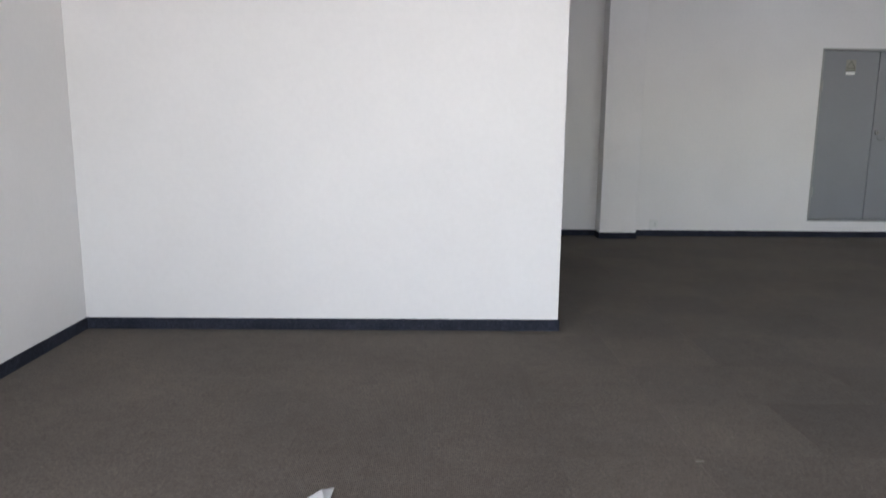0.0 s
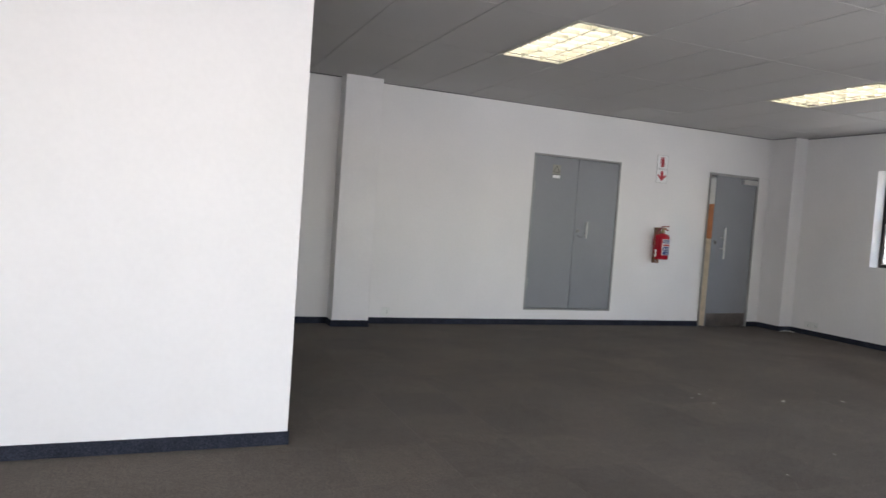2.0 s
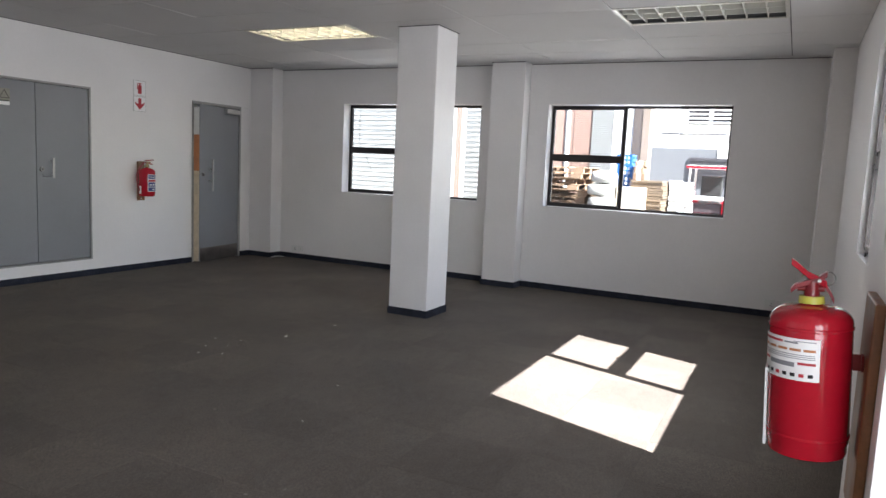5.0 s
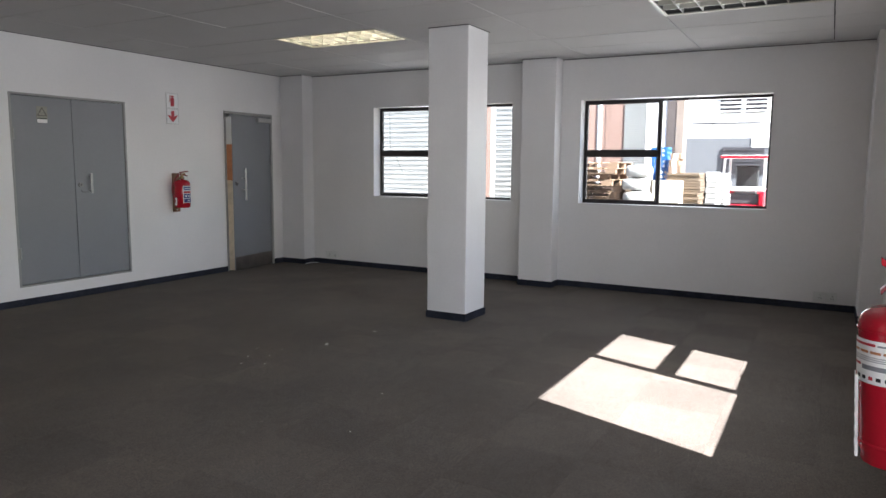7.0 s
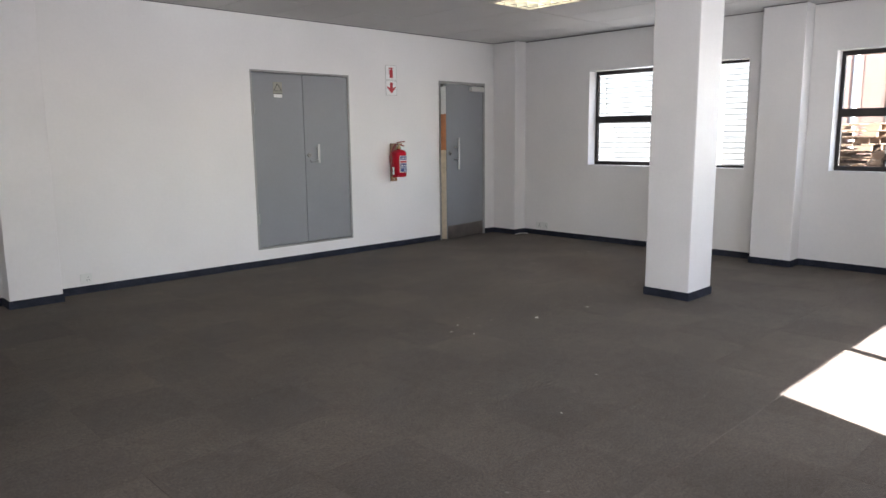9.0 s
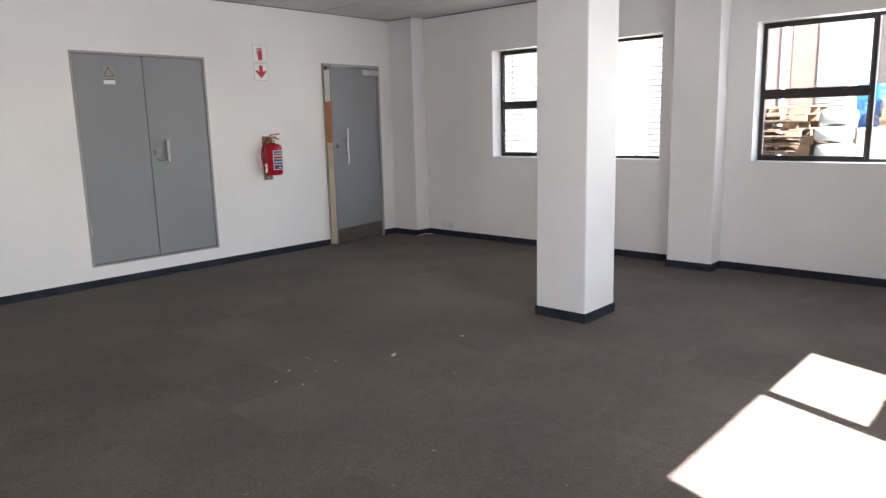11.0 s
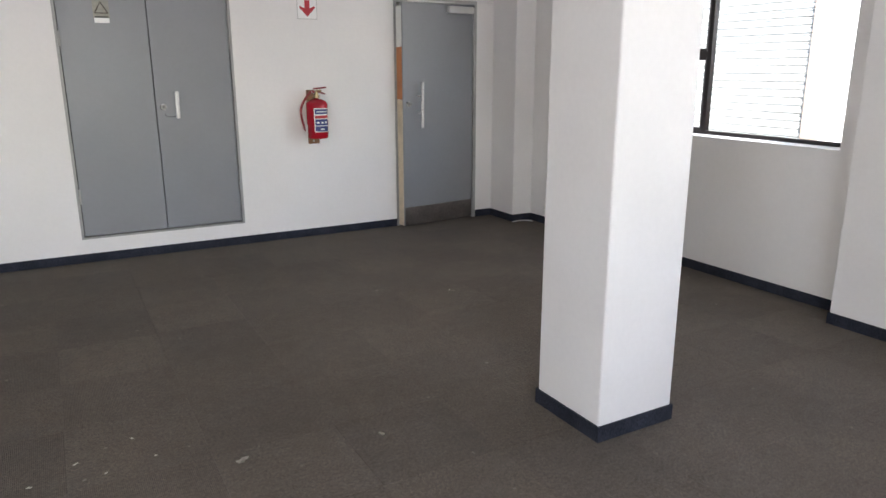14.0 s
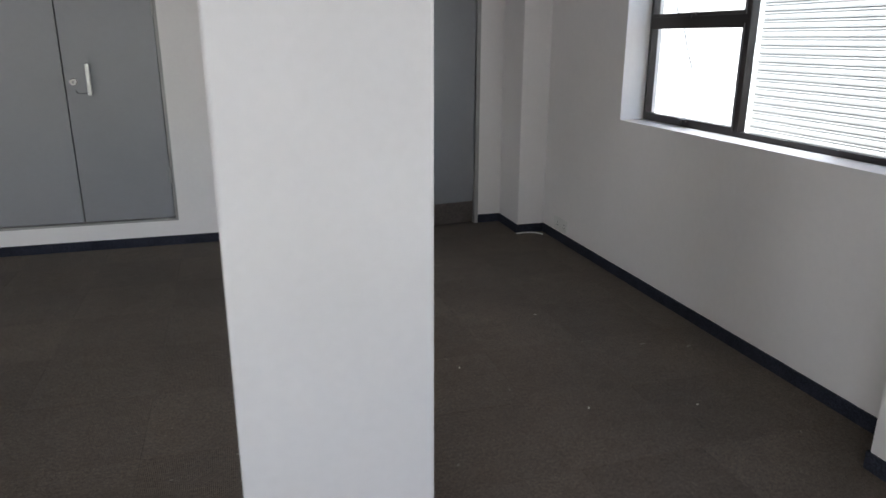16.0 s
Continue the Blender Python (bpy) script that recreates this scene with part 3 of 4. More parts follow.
# ---- door ----
def room_door():
    x0, x1, z1 = DOOR
    e = tagged(new("door_1"), "grey painted steel door with a scuffed kick plate, standing ajar", "door", kind="structure")
    e.location = (x0, YB, 0)
    w = x1 - x0
    f = bmesh.new()
    box(f, -0.004, 0.022, -0.012, 0.12, 0, z1 + 0.004)
    box(f, w - 0.026, w + 0.004, -0.012, 0.12, 0, z1 + 0.004)
    box(f, 0.022, w - 0.026, -0.012, 0.12, z1 - 0.03, z1 + 0.004)
    part("door_frame", f, FRAME_STEEL, e, "worn grey steel door frame")
    hinge_line = Matrix.Translation((w - 0.03, -0.004, 0)) @ Euler((0, 0, radians(7.5))).to_matrix().to_4x4()
    t = 0.046
    L = w - 0.05

    def swing(o):
        o.matrix_basis = hinge_line
        return o

    # leaf modelled from the hinge towards -x, its front at y = 0
    leaf = swing(part("door_leaf", B(-L, -0.004, 0, t, 0.014, z1 - 0.038, bevel=0.003), GREY_STEEL, e))
    for a, b, m, lab in ((0.014, 1.187, CREAM, "bare cream timber edge strip"), (1.187, 1.65, ORANGE, "bare orange timber edge strip"), (1.65, 2.0, PVC, "white edge strip")):
        part("edge_strip", B(-L - 0.007, -L - 0.0005, 0.010, 0.092, a + 0.001, b - 0.001, bevel=0.003), m, leaf, lab)
    part("kick_plate", B(-L + 0.004, -0.012, -0.0035, -0.0002, 0.016, 0.187), KICK, leaf, "scuffed dark steel kick plate")
    hx = -L + 0.166
    pull = part("pull_handle", rod(bmesh.new(), (hx, -0.072, 0.93), (hx, -0.072, 1.345), 0.014), CHROME, leaf, "tubular steel pull handle", smooth=True)
    for z in (1.065, 1.215):
        part("standoff", rod(bmesh.new(), (hx, 0.0, z), (hx, -0.068, z), 0.009), CHROME, leaf, smooth=True)
    part("lock", rod(bmesh.new(), (-L + 0.058, 0, 1.145), (-L + 0.058, -0.016, 1.145), 0.027, 0.024, 24), LOCK, leaf, "round steel lock", smooth=True)
    # Solid black piece in place of the keyhole's shade.
    part("keyhole", B(-L + 0.055, -L + 0.061, -0.0175, -0.0155, 1.137, 1.153), DARK_GAP, leaf)
    part("door_closer", B(-0.32, -0.03, -0.05, -0.0005, 1.955, 2.016, bevel=0.006), CLOSER, leaf, "pale grey door closer box")
    for z in (0.28, 1.72):
        part("hinge", rod(bmesh.new(), (0.004, -0.004, z), (0.004, -0.004, z + 0.1), 0.009), FRAME_STEEL, leaf, smooth=True)
    part("closer_arm", B(0.12, 0.6, -0.05, -0.04, 2.042, 2.056), CHROME, e)


room_door()
thing("cable", tube(bmesh.new(), [(7.86, YB - 0.004, 2.062), (7.95, YB - 0.004, 2.066), (8.045, YB - 0.004, 2.06)], 0.004, 6), PVC, "thin white cable run from the door frame to the pilaster", "cable")


# ---- signs ----
def sign(z, lower):
    e = empty("safety_sign", (6.187, YB, z), "square white sign with a red down arrow on the wall" if lower else "square white sign with a red fire extinguisher pictogram on the wall", "sign", "fire signs")
    part("board", B(-0.084, 0.084, -0.004, 0.0, 0, 0.17, bevel=0.001), LABEL_WHITE, e)
    rim = bmesh.new()
    for a in ((-0.086, -0.082, 0, 0.17), (0.082, 0.086, 0, 0.17), (-0.086, 0.086, -0.002, 0.003), (-0.086, 0.086, 0.167, 0.172)):
        box(rim, a[0], a[1], -0.0052, -0.0002, a[2], a[3])
    part("rim", rim, CLOSER, e, "thin grey edge")
    bm = bmesh.new()
    if lower:
        v = [bm.verts.new((x, -0.0062, zz)) for x, zz in ((0, 0.018), (0.07, 0.092), (0.062, 0.104), (0.022, 0.084), (0.022, 0.15), (-0.022, 0.15), (-0.022, 0.084), (-0.062, 0.104), (-0.07, 0.092))]
        bm.faces.new(v)
        part("arrow", bm, LABEL_RED, e, "red arrow")
    else:
        box(bm, -0.024, 0.026, -0.0062, -0.004, 0.02, 0.118, bevel=0.0008)
        box(bm, -0.008, 0.012, -0.0062, -0.004, 0.115, 0.135)
        box(bm, -0.03, 0.03, -0.0062, -0.004, 0.133, 0.143)
        box(bm, -0.036, -0.028, -0.0062, -0.004, 0.07, 0.138)
        part("pictogram", bm, LABEL_RED, e, "red extinguisher pictogram")


sign(2.047, False)
sign(1.865, True)


# ---- fire extinguishers ----
def extinguisher(name, at, turn, r, h, label, mount, big):
    """Cylinder with domed top, valve, levers, ring, hose, wrap label. Local -y faces the room."""
    e = empty(name, at, label, "fire extinguisher", "fire extinguishers")
    e.rotation_euler = (0, radians(3.5) if big else 0, turn)
    prof = [(0, 0), (r * 0.86, 0), (r * 0.93, 0.004), (r * 0.96, 0.012), (r * 0.96, 0.03), (r, 0.036), (r, h - r * 0.55)]
    if big:
        prof[-1] = (r, h - 0.042)
        for k in range(1, 10):
            a = math.pi / 2 * k / 10
            prof.append((r * 0.2 + r * 0.8 * math.cos(a) ** 0.75, h - 0.042 + 0.038 * math.sin(a)))
    for k in range(1, 8) if not big else ():
        a = math.pi / 2 * k / 8
        prof.append((r * math.cos(a) * 0.78 + r * 0.22 * (1 - k / 8), h - r * 0.55 + r * 0.5 * math.sin(a)))
    prof += [(r * 0.26, h - r * 0.02), (r * 0.24, h + 0.01), (0, h + 0.01)]
    part("cylinder", lathe(bmesh.new(), prof, 40), RED, e, smooth=True)
    part("collar", rod(bmesh.new(), (0, 0, h), (0, 0, h + (0.016 if big else 0.024)), 0.028, 0.026, 20), YELLOW if big else BRASS, e, "yellow plastic collar" if big else "", smooth=True)
    if big:
        part("valve", rod(rod(bmesh.new(), (0, 0, h + 0.014), (0, 0, h + 0.05), 0.017, 0.014, 16), (-0.026, 0, h + 0.034), (0.03, 0, h + 0.034), 0.008, seg=10), DARK_RED, e, "dark red cast valve body", smooth=True)
        part("bead", lathe(bmesh.new(), [(r, h - 0.056), (r + 0.0018, h - 0.054), (r + 0.0018, h - 0.05), (r, h - 0.048)], 40), RED, e, "raised weld bead", smooth=True)
        part("bead", lathe(bmesh.new(), [(r, 0.046), (r + 0.0016, 0.048), (r + 0.0016, 0.052), (r, 0.054)], 40), RED, e, "raised weld bead", smooth=True)

        def strap(points, half, thick):
            """Bent sheet-metal strip through (x, z) points."""
            sm = bmesh.new()
            rows = [[sm.verts.new((px, sy * half, h + pz + sz * thick)) for sy, sz in ((-1, 0), (1, 0), (1, 1), (-1, 1))] for px, pz in points]
            for a, b in zip(rows, rows[1:]):
                for k in range(4):
                    sm.faces.new((a[k], a[(k + 1) % 4], b[(k + 1) % 4], b[k]))
            sm.faces.new(rows[0][::-1])
            sm.faces.new(rows[-1])
            bmesh.ops.recalc_face_normals(sm, faces=sm.faces)
            bmesh.ops.bevel(sm, geom=sm.edges[:], offset=0.0012, segments=1, affect="EDGES")
            return sm

        part("carry_handle", strap([(0.044, 0.02), (0.036, 0.03), (0.012, 0.04), (-0.012, 0.048), (-0.03, 0.062)], 0.013, 0.012), DARK_RED, e, "dark red carry handle")
        part("lever", strap([(-0.03, 0.036), (-0.012, 0.046), (0.01, 0.058), (0.03, 0.076), (0.044, 0.087)], 0.012, 0.016), RED, e, "red squeeze lever")
        part("lever_side", strap([(-0.045, 0.0), (-0.036, 0.02), (-0.02, 0.046)], 0.011, 0.014), DARK_RED, e, "dark red lever root")
        part("pivot", rod(bmesh.new(), (-0.014, -0.016, h + 0.053), (-0.014, 0.016, h + 0.053), 0.004, seg=10), CHROME, e)
        part("cable_tie", tube(bmesh.new(), [(-0.028, -0.017, h + 0.058), (0.01, -0.018, h + 0.064), (0.022, -0.015, h + 0.058)], 0.0012, 6), YELLOW, e, "yellow seal tie")
    else:
        v = rod(bmesh.new(), (0, 0, h + 0.024), (0, 0, h + 0.062), 0.019, 0.016, 16)
        box(v, -0.016, 0.045, -0.013, 0.013, h + 0.05, h + 0.066, bevel=0.003)
        part("valve", v, BRASS, e, "tarnished brass valve", smooth=True)
        for nm, x0, x1, z, tilt in (("lever", -0.024, 0.088, h + 0.078, -0.1), ("carry_handle", -0.01, 0.08, h + 0.055, 0.28)):
            lev = B(x0, x1, -0.014, 0.014, -0.006, 0.006, bevel=0.003)
            bmesh.ops.transform(lev, matrix=Matrix.Translation((0, 0, z)) @ Euler((0, tilt, 0)).to_matrix().to_4x4(), verts=lev.verts)
            part(nm, lev, RED_DULL, e, "dull red squeeze lever" if nm == "lever" else "")
    ring = bmesh.new()
    pts = [(-0.032 + 0.016 * math.cos(a), -0.017, h + 0.055 + 0.016 * math.sin(a)) for a in (2 * math.pi * k / 12 for k in range(13))]
    tube(ring, pts, 0.0018, 6)
    part("pin_ring", ring, CHROME, e, "wire safety pin ring", smooth=True)
    sw = (lambda p: (p[1], p[0], p[2])) if big else (lambda p: p)
    hose = tube(bmesh.new(), [sw(p) for p in [(-0.015, 0, h + 0.05), (-0.055, 0.0, h + 0.045), (-r - 0.035, 0.0, h - 0.05), (-r - 0.05, 0, h * 0.62), (-r - 0.03, -0.005, h * 0.3), (-r - 0.012, -0.01, 0.06)]], 0.0095)
    part("hose", hose, RED_DULL if not big else BLACK_RUBBER, e, "red rubber hose" if not big else "black rubber hose", smooth=True)
    nz = rod(bmesh.new(), sw((-r - 0.013, -0.008, 0.12)), sw((-r - 0.012, -0.01, 0.03)), 0.013, 0.011, 12)
    part("nozzle", nz, LABEL_WHITE if not big else BLACK_RUBBER, e, smooth=True)
    # wrapped label with bars of print
    c0 = math.radians(-82) if not big else math.radians(51)
    half = 0.76 if not big else 0.9
    z0, z1 = (0.058, 0.258) if not big else (h * 0.53, h * 0.80)
    rr = r + 0.0012
    lab = part("label_wrap", lathe(bmesh.new(), [(rr, z0), (rr, z1)], 14, arc=(c0 - half, c0 + half)), LABEL_WHITE, e, "white printed label", smooth=True)

    def bar(a, b, s, t, mat, lift=0.0008):
        if big:
            a, b = a + (b - a) * 0.2, b - (b - a) * 0.2
        lathe_bm = lathe(bmesh.new(), [(rr + lift, a), (rr + lift, b)], 10, arc=(c0 - half + s * 2 * half, c0 - half + t * 2 * half))
        part("print_bar", lathe_bm, mat, lab, smooth=True)

    def bar2(a, b, s, t, mat):
        bar(a, b, s, t, mat, 0.0016)

    H = z1 - z0
    if big:
        bar(z0 + 0.85 * H, z0 + 0.95 * H, 0.08, 0.5, LABEL_RED)
        bar(z0 + 0.86 * H, z0 + 0.93 * H, 0.53, 0.72, LABEL_GREY)
        bar(z0 + 0.92 * H, z0 + 0.95 * H, 0.66, 0.95, LABEL_GREY)
        for k in range(5):
            bar(z0 + 0.68 * H, z0 + 0.78 * H, 0.05 + 0.185 * k, 0.205 + 0.185 * k, ORANGE)
        for z in (0.6, 0.555, 0.51):
            bar(z0 + z * H, z0 + (z + 0.03) * H, 0.06, 0.94, LABEL_GREY)
        bar(z0 + 0.36 * H, z0 + 0.46 * H, 0.05, 0.24, LABEL_RED)
        bar(z0 + 0.28 * H, z0 + 0.46 * H, 0.27, 0.68, LABEL_GREY)
        bar(z0 + 0.36 * H, z0 + 0.46 * H, 0.72, 0.95, LABEL_RED)
        for k in range(8):
            bar(z0 + 0.06 * H, z0 + 0.2 * H, 0.05 + k * 0.115, 0.115 + k * 0.115, DARK_GAP if k % 3 else LABEL_RED)
        strip = part("inspection_tag", B(r - 0.002, r + 0.004, -0.024, 0.024, 0.01, h * 0.55), LABEL_WHITE, e, "long white inspection tag")
        for k in range(5):
            part("print_bar", B(r + 0.004, r + 0.0048, -0.02, 0.02, 0.02 + k * 0.03, 0.034 + k * 0.03), LABEL_GREY, strip)
    else:
        bar(z0 + 0.75 * H, z0 + 0.96 * H, 0.05, 0.95, LABEL_BLUE)
        bar2(z0 + 0.83 * H, z0 + 0.87 * H, 0.14, 0.86, LABEL_WHITE)
        bar(z0 + 0.57 * H, z0 + 0.70 * H, 0.05, 0.95, LABEL_RED)
        bar(z0 + 0.28 * H, z0 + 0.54 * H, 0.05, 0.95, LABEL_BLUE)
        bar(z0 + 0.03 * H, z0 + 0.25 * H, 0.05, 0.95, LABEL_BLUE)
        for k in range(3):
            bar2(z0 + 0.36 * H, z0 + 0.44 * H, 0.16 + k * 0.26, 0.3 + k * 0.26, LABEL_WHITE)
        bar2(z0 + 0.1 * H, z0 + 0.15 * H, 0.38, 0.62, LABEL_WHITE)
    if mount == "plate":
        part("back_plate", B(-0.055, 0.045, r + 0.002, r + 0.016, -0.055, h + 0.065, bevel=0.002), WOOD, e, "worn metal mounting plate")
        part("plate_bolt", rod(bmesh.new(), (-0.01, r + 0.002, -0.03), (-0.01, r - 0.006, -0.03), 0.007), CHROME, e)
    br = bmesh.new()
    if big:
        box(br, -r - 0.018, -r * 0.8, -0.004, 0.004, h * 0.575, h * 0.68, bevel=0.0015)
        box(br, -r - 0.022, -r - 0.016, -0.014, 0.014, h * 0.575, h * 0.68, bevel=0.0015)
    else:
        box(br, -0.02, 0.02, r * 0.7, r + 0.018, h * 0.66, h * 0.76, bevel=0.002)
    part("bracket", br, RED_DULL, e)
    return e


extinguisher("fire_extinguisher", (6.197, YB - 0.109, 0.88), 0.0, 0.091, 0.34, "small red fire extinguisher with blue and white label on the wall", "plate", False)
extinguisher("fire_extinguisher", (2.19, 0.575, 0.772), radians(90), 0.0875, 0.352, "large red fire extinguisher with white label on a wooden board", "none", True)
thing("backing_board", B(2.09, 2.3, YF, YF + 0.021, 0.65, 1.15, bevel=0.004), WOOD, "varnished brown wooden backing board on the wall", "board")
thing("conduit", B(2.16, 2.2, YF, YF + 0.014, 1.26, ZC - 0.004, bevel=0.003), PVC, "white plastic cable trunking on the wall", "conduit")


# ---- sockets ----
def socket(at, turn, n):
    e = empty("wall_socket", at, "white double plastic wall socket above the skirting" if n == 2 else "white plastic wall socket above the skirting", "socket", "wall sockets")
    e.rotation_euler = (0, 0, turn)
    for k in range(n):
        x = (k - (n - 1) / 2) * 0.108
        p = part("faceplate", B(x - 0.05, x + 0.05, -0.011, 0, 0, 0.096, bevel=0.004), PVC, e)
        part("rocker", B(x - 0.03, x - 0.012, -0.015, -0.0105, 0.055, 0.08, bevel=0.001), PVC, p)
        for dx, dz in ((0.014, 0.06), (0.005, 0.036), (0.023, 0.036)):
            # Pin holes are black discs, coloured as the shade inside.
            part("pin_hole", rod(bmesh.new(), (x + dx, -0.0112, dz), (x + dx, -0.0118, dz), 0.004, seg=8), DARK_GAP, p)


socket((XR, 6.89, 0.085), -math.pi / 2, 2)
socket((XR, 0.73, 0.085), -math.pi / 2, 2)
socket((2.565, YB, 0.085), 0, 1)


# ---- scraps on the carpet ----
def scrap(name, x, y, size, turn, mat, label):
    bm = bmesh.new()
    r = random.Random(int(x * 1000 + y * 77))
    n = 5
    grid = [[bm.verts.new(((i / n - 0.5) * size * (1 + 0.3 * r.uniform(-1, 1)), (j / 3 - 0.5) * size * 0.5 * (1 + 0.4 * r.uniform(-1, 1)),
                           0.003 + size * 0.16 * abs(r.uniform(-1, 1)))) for j in range(4)] for i in range(n + 1)]
    for i in range(n):
        for j in range(3):
            bm.faces.new((grid[i][j], grid[i + 1][j], grid[i + 1][j + 1], grid[i][j + 1]))
    bmesh.ops.solidify(bm, geom=bm.faces[:], thickness=0.0008)
    low = min(v.co.z for v in bm.verts)
    bmesh.ops.transform(bm, matrix=Matrix.Translation((x, y, 0.0005)) @ Euler((0, 0, turn)).to_matrix().to_4x4() @ Matrix.Translation((0, 0, -low)), verts=bm.verts)
    return thing(name, bm, mat, label, "scrap", "floor scraps")


scrap("paper_scrap", 4.663, 4.135, 0.05, 0.5, PAPER, "crumpled pale paper scrap lying on the carpet")
for x, y, s in ((5.214, 4.062, 0.032), (4.104, 4.42, 0.03), (4.312, 4.525, 0.022), (4.02, 4.18, 0.024), (4.2, 4.3, 0.018), (3.95, 4.33, 0.022),
                (4.38, 4.34, 0.016), (6.42, 5.6, 0.02), (6.9, 5.1, 0.02), (7.3, 4.6, 0.018), (7.5, 5.6, 0.02), (7.75, 4.5, 0.018), (3.3, 2.9, 0.02), (3.9, 3.1, 0.015)):
    scrap("paper_scrap", x, y, s * 0.85, x * 7, PAPER, "tiny pale paper scrap lying on the carpet")
scrap("dark_scrap", 7.984, 7.065, 0.03, 0.3, BLACK_RUBBER, "small dark scrap lying on the carpet")
tp = bmesh.new()
fold = [tp.verts.new(p) for p in ((-0.06, -0.05, 0.003), (0.045, -0.06, 0.003), (0.055, 0.045, 0.016), (0.02, 0.0, 0.034))]
tp.faces.new((fold[0], fold[1], fold[3]))
tp.faces.new((fold[1], fold[2], fold[3]))
tp.faces.new((fold[2], fold[0], fold[3]))
bmesh.ops.solidify(tp, geom=tp.faces[:], thickness=0.0012)
low = min(v.co.z for v in tp.verts)
bmesh.ops.transform(tp, matrix=Matrix.Translation((-0.275, 1.925, 0.0005 - low)), verts=tp.verts)
thing("torn_paper", tp, LABEL_WHITE, "torn folded white paper corner lying on the carpet", "scrap", "floor scraps")
thing("hanging_wire", tube(bmesh.new(), [(8.53, 6.079, 2.2), (8.53, 6.069, 1.675), (8.53, 6.017, 1.595), (8.53, 5.971, 1.513), (8.53, 5.926, 1.407), (8.53, 5.86, 1.296)], 0.0035, 6), OUT_GREY, "thin grey wire hanging outside the window", "wire", smooth=True)
thing("loose_cable", tube(bmesh.new(), [(8.03, 7.17, 0.006), (8.11, 7.14, 0.018), (8.18, 7.13, 0.012), (8.22, 7.1, 0.006)], 0.005, 8), PVC, "short loose white cable end on the carpet by the pilaster", "cable", smooth=True)

lint = bmesh.new()
lr = random.Random(11)
for k in range(260):
    x, y = lr.uniform(1.0, 8.1), lr.uniform(0.8, 7.4)
    if COL[0] - 0.03 < x < COL[1] + 0.03 and COL[2] - 0.03 < y < COL[3] + 0.03:
        continue
    s = lr.uniform(0.002, 0.006) * (2 if lr.random() < 0.08 else 1)
    m = Matrix.Translation((x, y, 0.0015)) @ Euler((0, 0, lr.uniform(0, 6))).to_matrix().to_4x4() @ Matrix.Diagonal((s * lr.uniform(1, 3), s, 0.002, 1))
    bmesh.ops.create_cube(lint, size=1, matrix=m)
thing("carpet_lint", lint, LINT, "pale lint and grit specks scattered over the carpet", "lint", kind="stuff")


# ---- outside: yard and buildings ----
GZ = -0.15
g = bmesh.new()
box(g, -400, 600, -400, 400, GZ - 0.3, GZ)
structure("ground", g, CONCRETE, "pale concrete yard surface", "ground")

XB = 11.5


